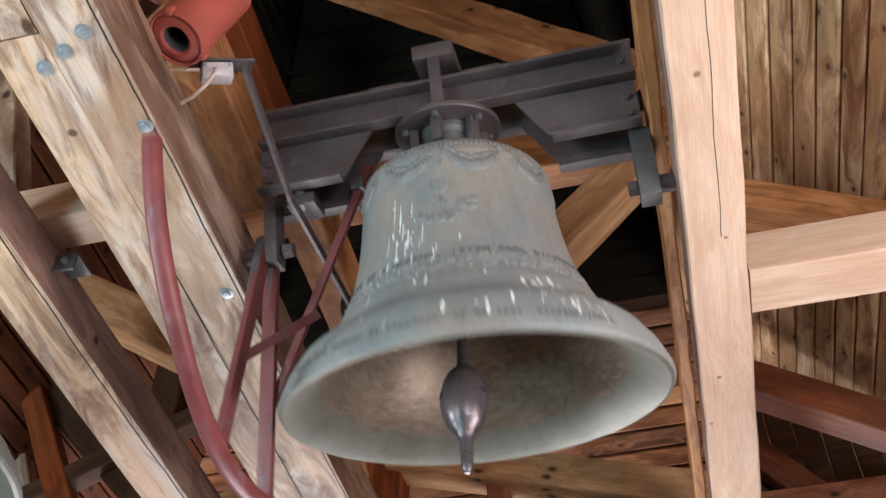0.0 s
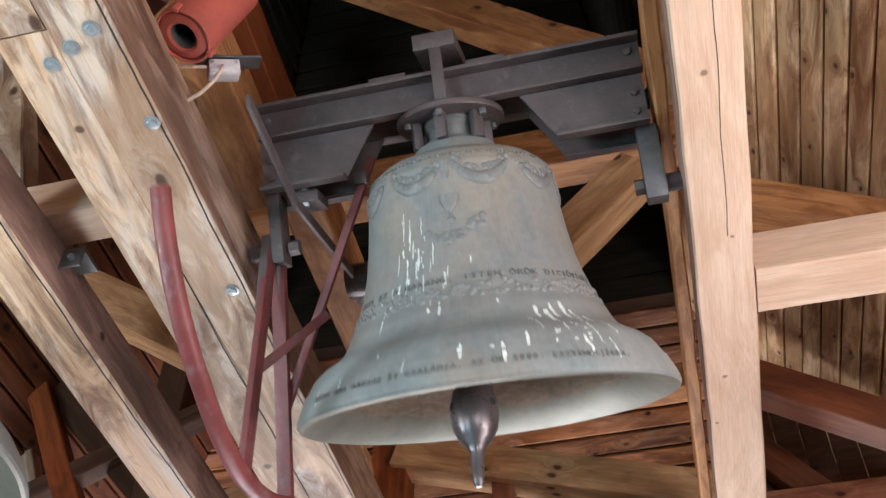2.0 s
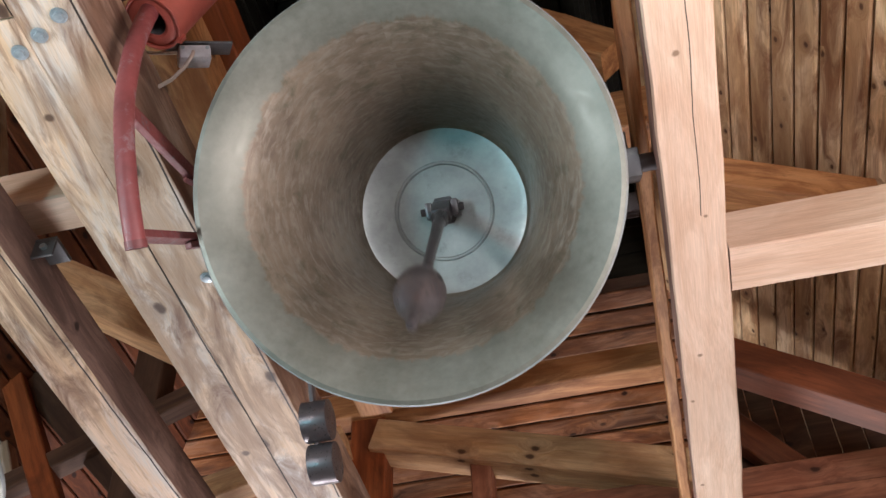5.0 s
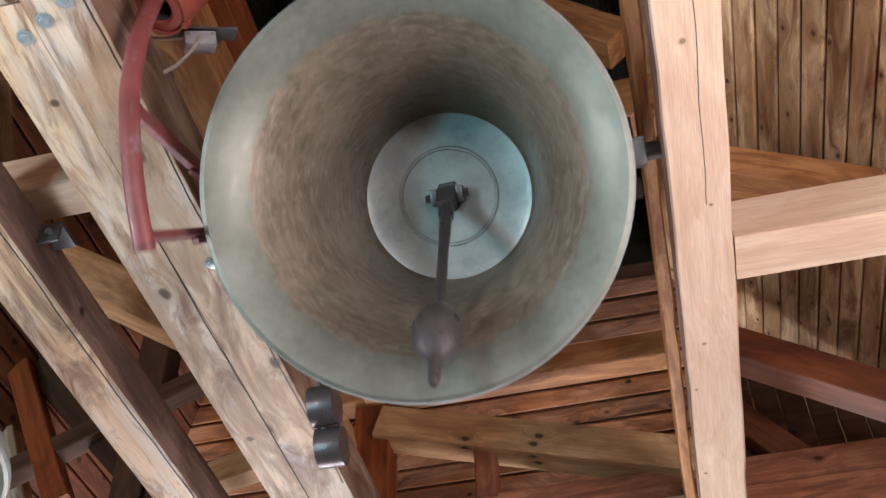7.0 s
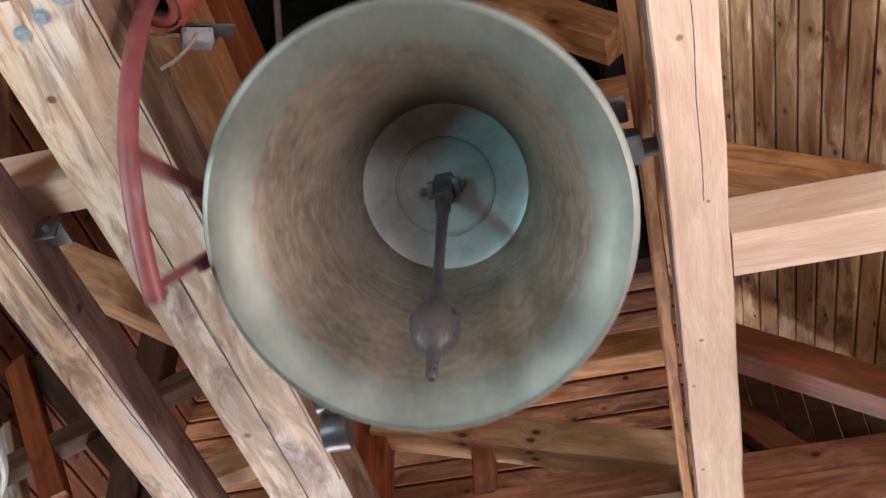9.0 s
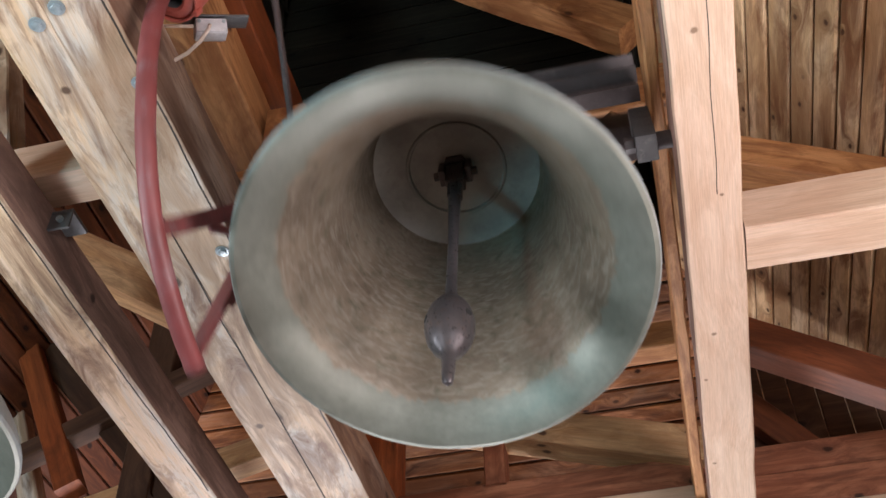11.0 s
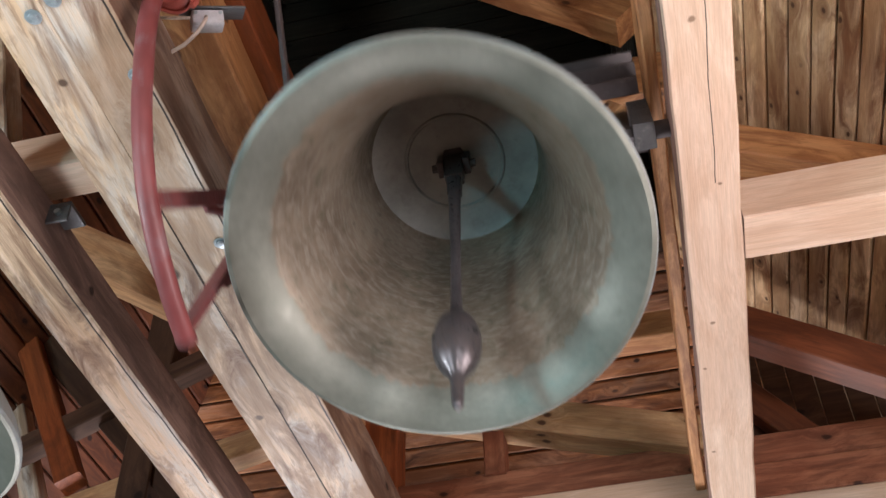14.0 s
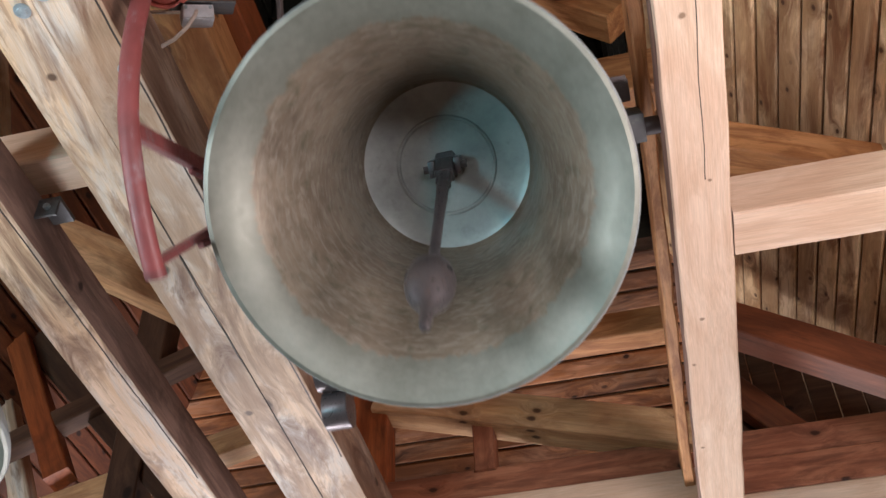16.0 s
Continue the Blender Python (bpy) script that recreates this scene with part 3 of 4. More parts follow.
    timber("tie_beam", (-2.40, 3.1, 3.555), (-0.98, 3.1, 3.91), 0.09, 0.10, WOOD_PINE, "pale split pine tie beam low in the roof frame", seed=33)
    timber("upper_beam", (-0.935, 0.5, 3.97), (-0.935, 1.87, 3.97), 0.125, 0.16, WOOD_WARM, "split pine beam beside the coil", group="upper beams", seed=19)
    timber("upper_beam", (-0.90, 0.5, 4.17), (-0.90, 1.95, 4.17), 0.12, 0.16, WOOD_RED, "deep red beam above the split beam", group="upper beams", seed=20)
    timber("brace", (-1.14, 2.35, 4.62), (-1.46, 2.35, 5.86), 0.14, 0.16, WOOD_WARM, "orange strut rising into the spire", group="braces", seed=30)


frame_timbers()


# ---- the swinging bell ----
PERIOD, STRIKE = 2.1358, 0.762


def swing(t):
    """Degrees by which the bell's mouth swings towards the viewer."""
    a = 2 * math.pi * (t - STRIKE) / PERIOD
    p = ((t - STRIKE) / PERIOD) % 1.0 - 0.5
    dwell = 1.2 + 1.5 * min(1.0, max(0.0, (t - 4.5) / 3.0))
    late = -dwell * math.sin(math.pi * p / 0.18) if abs(p) < 0.18 else 0.0
    return 6.05 + 43.0 * math.cos(a) - 0.93 * math.cos(2 * a) + 0.24 * math.sin(2 * a) - 0.82 * math.cos(3 * a) - 1.43 * math.sin(3 * a) + late


CLAPPER_LAG = [(0, -18), (22, -15), (40, -14), (56, -15.5), (73, -18), (92, -17.5), (105, -18), (115, -16), (124, -10), (140, 4), (156, 15), (178, 22.5), (190, 24), (210, 23), (232, 18), (248, 10),
               (265, 3.5), (284, -6), (299, -14), (316, -23), (327, -29), (333, -28.5), (348, -22.5), (360, -18)]


def clapper_turn(t):
    ph = ((t - STRIKE) / PERIOD * 360) % 360
    xs, ys = zip(*CLAPPER_LAG)
    return float(np.interp(ph, xs, ys)) + 0.7 - 0.7 * math.cos(radians(ph))


OUTER = [(0.0, 0.176), (0.085, 0.176), (0.096, 0.171), (0.101, 0.160), (0.107, 0.142), (0.150, 0.126), (0.188, 0.112), (0.208, 0.094), (0.217, 0.070), (0.219, 0.064), (0.2185, 0.058),
         (0.221, 0.03), (0.226, -0.02), (0.232, -0.07), (0.241, -0.125), (0.254, -0.175), (0.267, -0.213), (0.279, -0.243), (0.288, -0.262), (0.2915, -0.265), (0.300, -0.285), (0.315, -0.309),
         (0.338, -0.3265), (0.362, -0.340), (0.382, -0.358), (0.396, -0.381), (0.4005, -0.3905), (0.4045, -0.392), (0.413, -0.410), (0.4225, -0.432), (0.425, -0.446), (0.421, -0.453)]
INNER = [(0.412, -0.456), (0.395, -0.447), (0.365, -0.425), (0.340, -0.402), (0.318, -0.372), (0.294, -0.330), (0.266, -0.275), (0.243, -0.205), (0.228, -0.12), (0.217, -0.03), (0.211, 0.03), (0.206, 0.062),
         (0.199, 0.077), (0.185, 0.081), (0.121, 0.084), (0.118, 0.080), (0.114, 0.080), (0.111, 0.086), (0.05, 0.088), (0.0, 0.088)]


def bell_zone(i):
    """Skin, inner wall, or turned crown, by the place along the profile."""
    n = len(OUTER)
    return 0 if i < n - 1 else (1 if i < n + 12 else 2)


TILT = Matrix.Translation((0, 0, -0.456)) @ Matrix.Rotation(radians(-1.6), 4, "X") @ Matrix.Translation((0, 0, 0.456))
PIVOT = TILT @ Vector((0, 0, 0.055))


def church_bell():
    bell = empty("church_bell", Matrix.Translation(AX))
    tagged(bell, "grey-green bronze church bell swinging from a steel yoke", "bell")
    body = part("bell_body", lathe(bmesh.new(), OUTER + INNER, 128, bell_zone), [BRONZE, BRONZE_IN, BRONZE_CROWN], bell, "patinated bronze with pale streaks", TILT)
    # steel yoke: an upper channel and two cranked lower channels, front and back
    for side in (-1, 1):
        y = 0.055 * side
        web = part("upper_channel", box(bmesh.new(), (-0.45, y - 0.004, 0.252), (0.46, y + 0.004, 0.335), None, 0.0015), STEEL, bell)
        for z0, z1, out in ((0.327, 0.337, 0.045), (0.250, 0.258, 0.040)):
            lo, hi = sorted((y + side * 0.002, y + side * out))
            part("flange", box(bmesh.new(), (-0.451, lo, z0), (0.461, hi, z1), None, 0.002), STEEL, web)
        for end in (-1, 1):
            bm = bmesh.new()
            xa, xb, xc = 0.455 * end, 0.175 * end, 0.250 * end
            f1 = [bm.verts.new((xx, y + yy, zz)) for yy in (-0.004, 0.004) for xx, zz in ((xa, 0.249), (xb, 0.249), (xc, 0.130), (xa, 0.130))]
            for q in ((0, 1, 2, 3), (7, 6, 5, 4), (0, 4, 5, 1), (1, 5, 6, 2), (2, 6, 7, 3), (3, 7, 4, 0)):
                bm.faces.new([f1[i] for i in q])
            box(bm, (min(xa, xc), min(y, y + side * 0.040), 0.124), (max(xa, xc), max(y, y + side * 0.040), 0.133), None, 0.0015)
            lower = part("lower_channel", bm, STEEL, bell)
            for zz in (0.16, 0.205, 0.262, 0.305):
                b2 = rod(bmesh.new(), (end * 0.432, y + side * 0.003, zz), (end * 0.432, y + side * 0.013, zz), 0.009, 6, bevel=0.002)
                part("bolt", b2, STEEL, lower)
    for end in (-1, 1):
        half = 0.024 if end > 0 else 0.015
        bm = box(bmesh.new(), (end * 0.445 - half, -0.035, -0.038), (end * 0.445 + half, 0.030, 0.136), None, 0.003)
        part("crank_arm", bm, STEEL_GREY if end > 0 else STEEL, bell, "worn grey steel" if end > 0 else "")
        bm = rod(bmesh.new(), (end * 0.46, 0, 0), (end * 0.52, 0, 0), 0.021, 24, bevel=0.003)
        part("gudgeon", bm, STEEL, bell)
        part("gudgeon_nut", rod(bmesh.new(), (end * 0.398, 0, 0), (end * 0.424, 0, 0), 0.019, 6, bevel=0.002), STEEL, bell)
    # top clamp
    bm = box(bmesh.new(), (-0.05, -0.115, 0.385), (0.05, 0.115, 0.425), None, 0.004)
    cap = part("clamp_block", bm, STEEL, bell)
    part("nut", rod(bmesh.new(), (0, 0, 0.424), (0, 0, 0.450), 0.018, 6, bevel=0.002), STEEL, cap)
    part("stud", rod(bmesh.new(), (0, 0, 0.44), (0, 0, 0.468), 0.010, 12), STEEL, cap)
    for xx in (-0.125, 0.11):
        part("packing_plate", box(bmesh.new(), (xx - 0.045, -0.085, 0.337), (xx + 0.045, 0.085, 0.352), None, 0.002), STEEL, bell)
    for side in (-1, 1):
        part("strap", box(bmesh.new(), (-0.014, side * 0.108 - 0.006, 0.25), (0.014, side * 0.108 + 0.006, 0.40), None, 0.002), STEEL, bell)
    disc = part("clamp_ring", lathe(bmesh.new(), [(0.060, 0.236), (0.126, 0.236), (0.128, 0.239), (0.128, 0.248), (0.126, 0.251), (0.060, 0.251)], 64, closed=True), STEEL, bell)
    for k in range(6):
        a = math.radians(60 * k + 25)
        c, s = 0.105 * math.cos(a), 0.105 * math.sin(a)
        part("bolt", rod(bmesh.new(), (c, s, 0.222), (c, s, 0.262), 0.009, 6, bevel=0.002), STEEL_GREY, disc)
    part("crown_collar", lathe(bmesh.new(), [(0.0, 0.24), (0.064, 0.24), (0.066, 0.222), (0.058, 0.212), (0.056, 0.19), (0.066, 0.186), (0.070, 0.170), (0.0, 0.170)], 48), BRONZE_TEXT, bell)
    for k in range(6):
        m = Matrix.Rotation(math.radians(60 * k - 98), 4, "Z")
        part("clamp", box(bmesh.new(), (0.074, -0.013, 0.172), (0.096, 0.013, 0.238), m, 0.004), STEEL, bell)
    # armature: curved red tube on flat spokes
    R, xs = 0.590, -0.492
    pts = [(xs + 0.012 * min(1.0, max(0.0, (a - 25) / 25)), -R * math.sin(radians(a)), -R * math.cos(radians(a))) for a in np.linspace(-4, 88.5, 60)]
    arc = part("armature_tube", tube(bmesh.new(), pts, 0.0198, 20), RED, bell, "curved red painted armature tube")
    part("end_cap", tube(bmesh.new(), pts[:2], 0.0212, 20), RED_DARK, arc)

    def on_arc(a, r=0.57):
        return (xs, -r * math.sin(radians(a)), -r * math.cos(radians(a)))

    part("spoke", bar(bmesh.new(), (-0.465, -0.01, 0.02), on_arc(24), 0.016, 0.036), RED_DARK, bell)
    part("spoke", bar(bmesh.new(), (-0.455, 0.01, 0.02), on_arc(-1.6, 0.585), 0.016, 0.036), RED_DARK, bell)
    for pa, pb in (((-0.468, -0.012, 0.03), (-0.478, -0.075, -0.16)), ((-0.458, 0.012, 0.03), (-0.468, 0.025, -0.12))):
        part("spoke_clamp", bar(bmesh.new(), pa, pb, 0.022, 0.040, 0.004), STEEL, bell)
    part("stay_clamp", box(bmesh.new(), (-0.245, -0.018, 0.125), (-0.215, 0.018, 0.155), None, 0.003), STEEL, bell)
    part("stay", bar(bmesh.new(), (-0.20, 0.0, 0.19), (-0.475, 0.03, -0.37), 0.014, 0.020), RED_DARK, bell)
    part("stay", bar(bmesh.new(), (-0.485, -0.12, -0.30), (-0.35, 0.01, -0.17), 0.012, 0.022), RED_DARK, bell)
    # lever bar with two counterweights
    arm = part("lever", bar(bmesh.new(), (-0.317, -0.524, 0.154), (-0.363, -0.124, 0.071), 0.010, 0.030), STEEL, bell)
    part("lever", bar(bmesh.new(), (-0.363, -0.130, 0.072), (-0.385, 0.54, 0.012), 0.010, 0.030), STEEL, bell)
    for yy in (0.455, 0.555):
        part("counterweight", rod(bmesh.new(), (-0.406, yy, 0.01), (-0.342, yy, 0.01), 0.049, 40, bevel=0.003), IRON, bell, "black iron disc weight")
    part("lever_bracket", box(bmesh.new(), (-0.40, -0.045, 0.095), (-0.33, 0.045, 0.122), None, 0.003), STEEL, bell)
    part("bolt", rod(bmesh.new(), (-0.368, -0.029, 0.085), (-0.368, -0.029, 0.135), 0.012, 6, bevel=0.002), ZINC, bell)
    # clapper
    clapper = part("clapper", clapper_mesh(), IRON, bell, "dark iron clapper with an egg-shaped ball")
    clapper.location = PIVOT
    # Dark plugs in the ball stand for the shade inside drilled holes.
    for xx in (-0.10, 0.10):
        part("bore", rod(bmesh.new(), (xx * 0.30, -0.0174, -0.575), (xx * 0.431, -0.0250, -0.575), 0.0085, 14), DARK, clapper, "dark plug standing for a drilled hole")
    part("hanger_plate", lathe(bmesh.new(), [(0.0, 0.081), (0.036, 0.081), (0.038, 0.083), (0.038, 0.092), (0.0, 0.092)], 6), IRON, bell, m=TILT)
    for xx in (-0.031, 0.031):
        part("clapper_hanger", box(bmesh.new(), (xx - 0.008, -0.020, 0.036), (xx + 0.008, 0.020, 0.092), None, 0.003), IRON, bell, m=TILT)
    part("hanger_bolt", rod(bmesh.new(), (-0.052, 0, 0.055), (0.052, 0, 0.055), 0.010, 6), IRON, bell, m=TILT)
    return bell, clapper


def clapper_mesh():
    bm = box(bmesh.new(), (-0.022, -0.018, -0.055), (0.022, 0.018, 0.020), None, 0.005)
    box(bm, (-0.017, -0.013, -0.11), (0.017, 0.013, -0.05), None, 0.006)
    lathe(bm, [(0.0, -0.06), (0.017, -0.06), (0.014, -0.14), (0.0115, -0.30), (0.0115, -0.43), (0.0135, -0.490), (0.020, -0.502), (0.033, -0.516), (0.0435, -0.538), (0.0495, -0.567), (0.0495, -0.594),
               (0.0445, -0.620), (0.034, -0.643), (0.020, -0.660), (0.0135, -0.676), (0.0125, -0.715), (0.0105, -0.738), (0.006, -0.745), (0.0, -0.746)], 36)
    return bm


BELL, CLAPPER = church_bell()


# ---- ringing machine ----
COIL_FROM, COIL_TO = Vector((-0.485, -0.556, 0.096)), Vector((-0.425, -0.535, 0.275))


def ringing_coil():
    """The red coil into which the armature tube dips: a shell, a recessed end disc with a bore, and a stub at the far end."""
    thing = empty("ringing_coil", Matrix.Translation(AX))
    tagged(thing, "red lacquered ringing coil bolted to the beam", "motor")
    m = along(COIL_FROM, COIL_TO) @ Matrix.Rotation(radians(90), 4, "Y")
    L = 0.235
    body = part("coil_body", lathe(bmesh.new(), [(0.0585, 0.02), (0.0585, 0.002), (0.0605, 0.0), (0.0635, 0.001), (0.0645, 0.004), (0.0645, L - 0.006), (0.060, L), (0.030, L), (0.030, 0.02)], 56, closed=True), RED_COIL, thing, m=m)
    part("end_disc", lathe(bmesh.new(), [(0.0305, 0.004), (0.036, 0.001), (0.050, 0.003), (0.0575, 0.008), (0.0575, 0.018), (0.0305, 0.018)], 48, closed=True), RED_COIL, body)
    for k in range(3):
        a = radians(120 * k + 20)
        c, q = 0.066 * math.cos(a), 0.066 * math.sin(a)
        part("lug", box(bmesh.new(), (c - 0.006, q - 0.006, -0.004), (c + 0.006, q + 0.006, 0.020), None, 0.002), RED_COIL, body)
    part("bore", lathe(bmesh.new(), [(0.0305, 0.006), (0.0290, 0.006), (0.0290, L), (0.0305, L)], 32, closed=True), STEEL_GREY, body)
    part("stub", rod(bmesh.new(), (0, 0, L - 0.002), (0, 0, L + 0.085), 0.021, 24, bevel=0.005), RED_COIL, body)
    for e in (-1, 1):
        part("foot", bar(bmesh.new(), Vector((-0.53, -0.56 + 0.05 * e, 0.19)), Vector((-0.60, -0.50 + 0.05 * e, 0.26)), 0.040, 0.012), RED_DARK, thing)
    return thing


ringing_coil()


def relief():
    """Cast ornament on the bell: beads, swags, chalice, vine band and two rings of lettering."""
    zs = [z for r, z in OUTER[8:]][::-1]
    rs = [r for r, z in OUTER[8:]][::-1]

    def at(phi, z, out=0.0):
        r = float(np.interp(z, zs, rs)) + out
        a = radians(phi)
        return Vector((r * math.sin(a), -r * math.cos(a), z))

    def blob(bm, p, r, flat=0.38):
        a = math.atan2(p.y, p.x)
        m = Matrix.Translation(p) @ Matrix.Rotation(a, 4, "Z") @ Matrix.Diagonal((flat, 1, 1, 1))
        bmesh.ops.create_icosphere(bm, subdivisions=2, radius=r, matrix=m)

    rnd = random.Random(5)
    bm = bmesh.new()
    for k in range(120):
        a = 2 * math.pi * k / 120
        bmesh.ops.create_icosphere(bm, subdivisions=1, radius=0.0036, matrix=Matrix.Translation((0.2115 * math.cos(a), 0.2125 * math.sin(a), 0.086)))
    part("bead_band", bm, BRONZE_RELIEF, BELL, m=TILT)["kind"] = "stuff"
    for k in range(9):
        c = 21 + 40 * k
        bm = bmesh.new()
        for j in range(17):
            u = j / 8 - 1
            r = 0.0065 + 0.0095 * (1 - u * u) + rnd.uniform(-0.0015, 0.0015)
            blob(bm, at(c + 16 * u, 0.062 - 0.043 * (1 - u * u), 0.001), r)
            blob(bm, at(c + 16 * u + rnd.uniform(-2, 2), 0.070 - 0.026 * (1 - u * u) + rnd.uniform(-0.005, 0.005), 0.0), 0.0075)
            if abs(u) < 0.75:
                blob(bm, at(c + 16 * u + rnd.uniform(-1, 1), 0.062 - 0.053 * (1 - u * u), 0.0), 0.006)
        part("garland", bm, BRONZE_RELIEF, BELL, m=TILT)
    bm = bmesh.new()
    mm = Matrix.Translation(at(0, 0.050)) @ Matrix.Diagonal((0.85, 0.28, 1.7, 1))
    bmesh.ops.create_cone(bm, cap_ends=True, segments=8, radius1=0.012, radius2=0.012, depth=0.024, matrix=mm)
    bmesh.ops.create_cone(bm, cap_ends=True, segments=8, radius1=0.0, radius2=0.012, depth=0.008, matrix=mm @ Matrix.Translation((0, 0, -0.016)))
    part("medallion", bm, BRONZE_RELIEF, BELL, m=TILT)
    bm = lathe(bmesh.new(), [(0.0, 0.0), (0.021, 0.0), (0.020, -0.004), (0.018, -0.018), (0.012, -0.030), (0.005, -0.036), (0.004, -0.050), (0.009, -0.055), (0.009, -0.060), (0.004, -0.066),
                              (0.005, -0.084), (0.016, -0.094), (0.017, -0.098), (0.0, -0.098)], 20)
    bmesh.ops.transform(bm, matrix=Matrix.Translation(at(1, -0.012)) @ Matrix.Rotation(radians(1), 4, "Z") @ Matrix.Rotation(radians(-7), 4, "X") @ Matrix.Diagonal((1, 0.34, 1, 1)), verts=bm.verts)
    part("chalice_relief", bm, BRONZE_RELIEF, BELL, m=TILT)
    bm = bmesh.new()
    for j in range(38):
        u = rnd.uniform(-1, 1)
        blob(bm, at(3 + 15 * u, -0.112 + 0.020 * u * u + rnd.uniform(-0.012, 0.012) + (0.016 if u > 0.35 else 0)), rnd.uniform(0.005, 0.010))
    part("flower_relief", bm, BRONZE_RELIEF, BELL, m=TILT)
    bm = bmesh.new()
    pts = [at(p, -0.238 + 0.010 * math.sin(radians(p * 18)), -0.0008) for p in np.linspace(0, 360, 721)]
    tube(bm, pts, 0.0022, 6, caps=False)
    for k in range(150):
        blob(bm, at(2.4 * k + rnd.uniform(-1, 1), -0.238 + rnd.uniform(-0.017, 0.017)), rnd.uniform(0.005, 0.0085))
    for k in range(60):
        blob(bm, at(6 * k + rnd.uniform(-1, 1), -0.238 - 0.010 * (1 if k % 2 else -1) + rnd.uniform(-0.003, 0.003)), rnd.uniform(0.005, 0.0085))
        blob(bm, at(6 * k + 3 + rnd.uniform(-1, 1), -0.238 + rnd.uniform(-0.012, 0.012)), rnd.uniform(0.004, 0.006))
    part("vine_band", bm, BRONZE_RELIEF, BELL, m=TILT)["kind"] = "stuff"

    def letters(name, text, phi, step, z0, size):
        """Raised letters round the bell, the first one at phi."""
        bm = bmesh.new()
        r0 = float(np.interp(z0, zs, rs))
        for j, ch in enumerate(text):
            if ch == " ":
                continue
            mid = radians(phi + step * j)
            if ch == "#":
                vs = [(x, y, w) for w in (0.0, 0.0016) for x, y in ((-0.005, 0.0), (0.005, 0.0), (0.005, 0.011), (-0.005, 0.011))]
                fs = [(0, 1, 2, 3), (7, 6, 5, 4), (0, 4, 5, 1), (1, 5, 6, 2), (2, 6, 7, 3), (3, 7, 4, 0)]
            else:
                cu = bpy.data.curves.new("letter", "FONT")
                cu.body, cu.size, cu.align_x, cu.extrude, cu.offset, cu.resolution_u = ch, size, "CENTER", 0.001, 0.0006, 2
                tmp = bpy.data.objects.new("letter", cu)
                me = bpy.data.meshes.new_from_object(tmp)
                vs = [tuple(v.co) for v in me.vertices]
                fs = [tuple(p.vertices) for p in me.polygons]
                bpy.data.objects.remove(tmp)
                bpy.data.meshes.remove(me)
                bpy.data.curves.remove(cu)
            made = []
            for x, y, w in vs:
                r = float(np.interp(z0 + y * 0.85, zs, rs)) + 0.0006 + w
                a = mid + x / r0
                made.append(bm.verts.new((r * math.sin(a), -r * math.cos(a), z0 + y * 0.85)))
            for fc in fs:
                try:
                    bm.faces.new([made[i] for i in fc])
                except ValueError:
                    pass
        part(name, bm, BRONZE_TEXT, BELL, smooth=False, m=TILT)["kind"] = "stuff"

    letters("inscription", "ESSE EZ A HARANG, ISTEN ÖRÖK DICSŐSÉGÉT", -58.8, 3.55, -0.213, 0.021)
    letters("inscription", "##### ### ###### ÉS CSALÁDJA, AZ ÚR 2000. ESZTENDEJÉBEN.", -48.6, 1.8, -0.420, 0.0175)
    # streaks of droppings
    bm = bmesh.new()

    def streak(phi, z, length, wide):
        n = 6
        rows = []
        for j in range(n + 1):
            zz = z - length * j / n
            if zz < -0.44:
                break
            hw = wide * (0.35 + 0.65 * math.sin(math.pi * (0.15 + 0.75 * j / n))) * rnd.uniform(0.6, 1.2)
            dphi = math.degrees(hw / 0.25)
            off = rnd.uniform(-0.3, 0.3)
            rows.append([bm.verts.new(at(phi + off + s2 * dphi, zz, 0.0005 if s2 == 0 else 0.0002)) for s2 in (-1, 0, 1)])
        for p, q in zip(rows, rows[1:]):
            for c in (0, 1):
                bm.faces.new((p[c], p[c + 1], q[c + 1], q[c]))

    for lo, hi, z1, z2, num in ((-30, -4, -0.02, -0.20, 20), (24, 52, -0.29, -0.38, 18), (-55, 65, -0.15, -0.42, 16), (-36, 0, -0.18, -0.32, 16)):
        for _ in range(num):
            ln = rnd.choice((0.006, 0.008, 0.012, 0.02, 0.03, 0.05))
            streak(rnd.uniform(lo, hi), rnd.uniform(z1, z2), ln * rnd.uniform(0.6, 1.1), rnd.choice((0.0008, 0.0011, 0.0015, 0.0028)))
    for phi, z, ln, wd in ((-33, -0.03, 0.075, 0.0026), (-29, -0.07, 0.06, 0.004), (-27, -0.10, 0.05, 0.003), (-22, -0.05, 0.05, 0.0022), (-16, -0.115, 0.06, 0.0026), (-36, -0.12, 0.06, 0.002), (-30, -0.16, 0.05, 0.003), (-25, -0.15, 0.04, 0.0035),
                            (24, -0.29, 0.05, 0.004), (28, -0.30, 0.055, 0.006), (31, -0.285, 0.06, 0.004), (36, -0.28, 0.075, 0.005), (39, -0.30, 0.05, 0.003), (15, -0.36, 0.05, 0.003), (47, -0.33, 0.06, 0.002)):
        streak(phi + 6, z, ln * (0.6 if z < -0.25 else 0.85), wd * (0.85 if z < -0.25 else 0.6))
    part("guano", bm, DROPPINGS, BELL, "white streaks of bird droppings", TILT)["kind"] = "stuff"


relief()


def second_bell():
    bell = empty("church_bell", Matrix.Translation((-1.805, 1.72, 3.49)))
    tagged(bell, "second bronze bell hanging at rest beside the beam", "bell")
    part("bell_body", lathe(bmesh.new(), OUTER + INNER, 96, bell_zone), [BRONZE, BRONZE_IN, BRONZE_CROWN], bell)
    part("yoke", box(bmesh.new(), (-0.36, -0.06, 0.165), (0.34, 0.06, 0.30), None, 0.006), STEEL, bell)


second_bell()


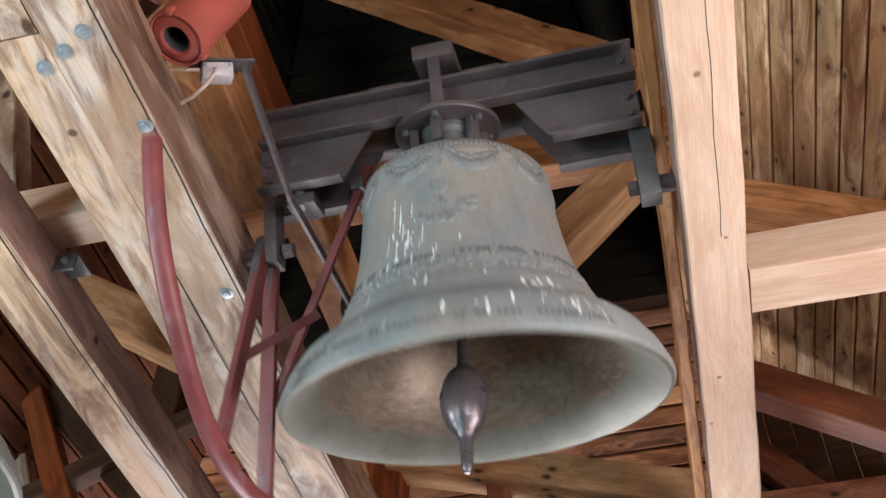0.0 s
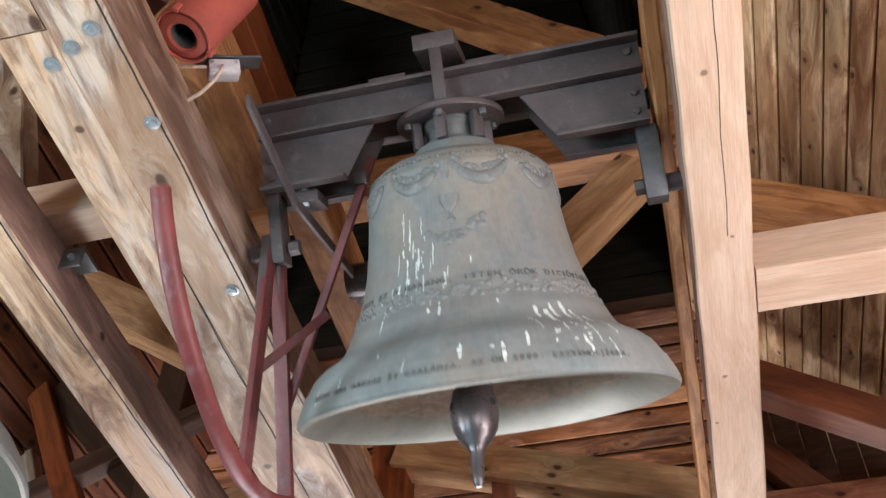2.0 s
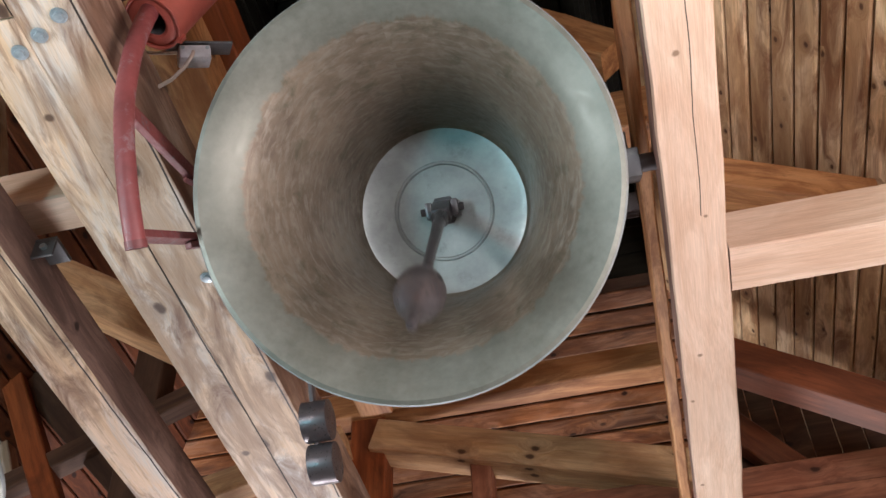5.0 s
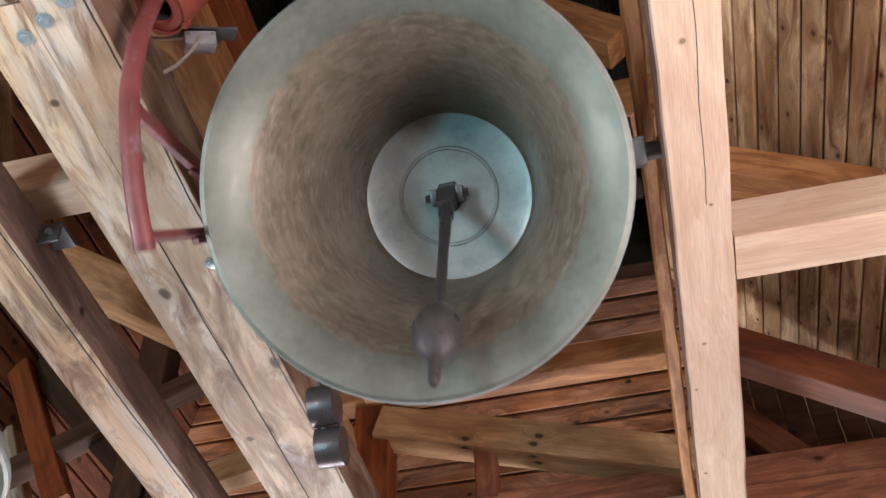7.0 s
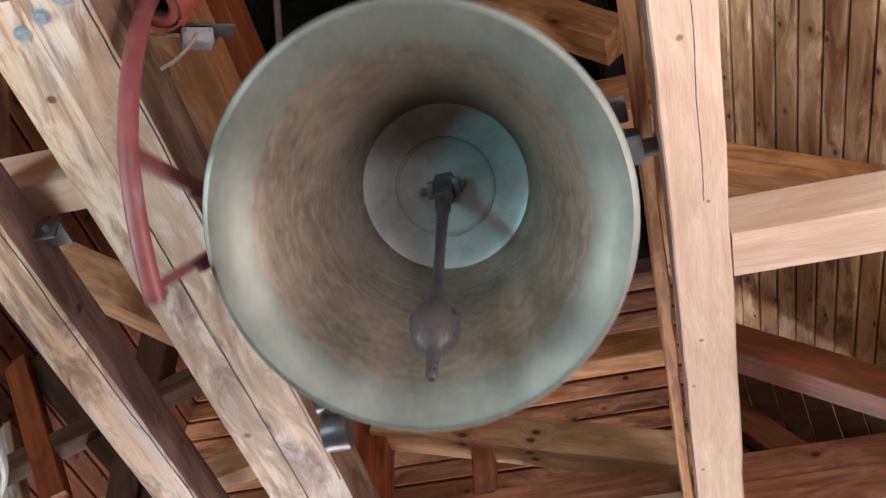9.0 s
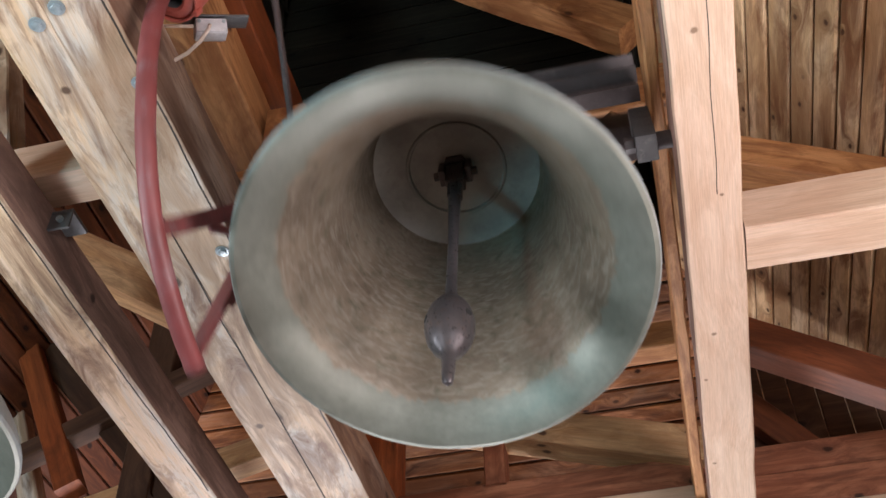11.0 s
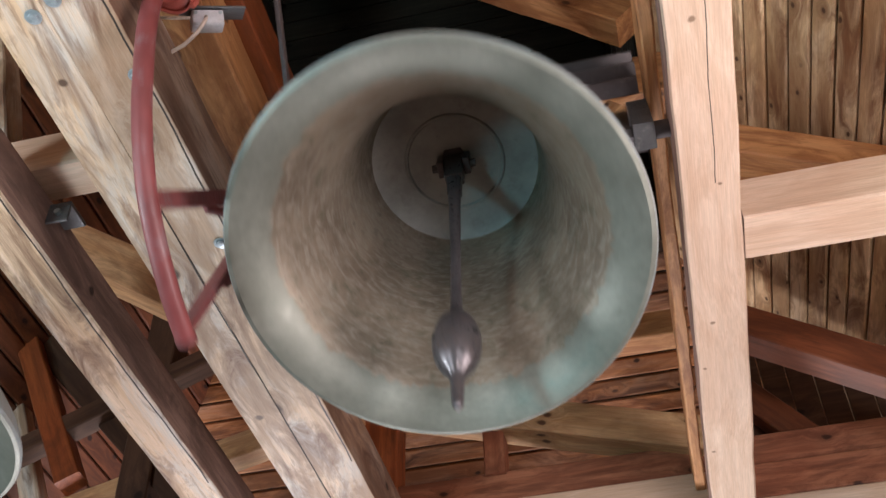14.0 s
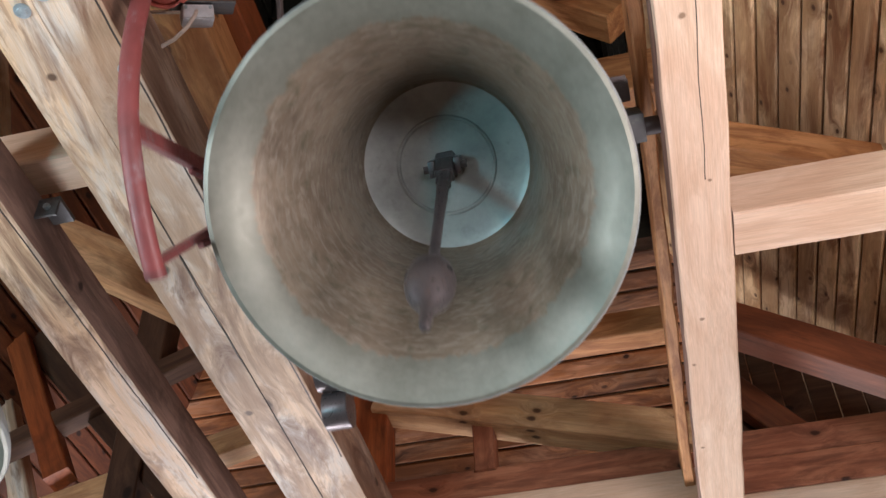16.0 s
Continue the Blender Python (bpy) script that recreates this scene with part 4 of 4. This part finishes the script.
def junction_box():
    thing = empty("junction_box", Matrix.Translation((-0.80, 1.285, 3.685)) @ Euler((radians(28), radians(-14), radians(24))).to_matrix().to_4x4())
    tagged(thing, "small white junction box on a steel bracket with loose cables", "junction box")
    body = part("housing", box(bmesh.new(), (-0.036, -0.024, -0.018), (0.036, 0.024, 0.018), None, 0.007), PLASTIC, thing)
    part("lid", box(bmesh.new(), (-0.034, -0.028, -0.016), (0.034, -0.023, 0.016), None, 0.003), PLASTIC, body)
    for xx in (-0.027, 0.027):
        part("screw", rod(bmesh.new(), (xx, -0.027, 0.009), (xx, -0.030, 0.009), 0.004, 12), ZINC, body)
    part("bracket", box(bmesh.new(), (-0.06, -0.03, 0.020), (0.085, 0.03, 0.025), None, 0.001), STEEL_GREY, thing)
    part("cable", tube(bmesh.new(), [(-0.005, -0.034, -0.004), (-0.01, -0.05, -0.02), (-0.03, -0.05, -0.05), (-0.06, -0.04, -0.075), (-0.10, -0.02, -0.09), (-0.13, 0.02, -0.09)], 0.0045, 8), CABLE, thing)
    part("cable", tube(bmesh.new(), [(-0.04, -0.02, 0.0), (-0.07, -0.03, -0.005), (-0.10, -0.02, 0.0), (-0.13, 0.0, 0.01)], 0.004, 8), CABLE, thing)


junction_box()


def bearing_bracket():
    thing = empty("bearing_bracket", Matrix.Translation((-1.30, 1.66, 3.54)))
    tagged(thing, "grey steel bearing bracket bolted beside the narrow beam", "bracket")
    part("plate", box(bmesh.new(), (-0.022, -0.05, 0.0), (0.035, 0.03, 0.012), None, 0.002), STEEL_GREY, thing)
    part("flange", box(bmesh.new(), (-0.022, -0.05, -0.05), (0.035, -0.042, 0.0), None, 0.002), STEEL_GREY, thing)
    part("bolt", rod(bmesh.new(), (0.01, -0.05, -0.025), (0.01, -0.06, -0.025), 0.009, 6), ZINC, thing)


bearing_bracket()


def motions():
    steps = [round(0.1 * k, 1) for k in range(161)]
    walk(BELL, [(t, Matrix.Translation(AX) @ pose(0, 0, 0, -swing(t))) for t in steps])
    walk(CLAPPER, [(t, Matrix.Translation(PIVOT) @ pose(0, 0, 0, -clapper_turn(t))) for t in steps])


motions()
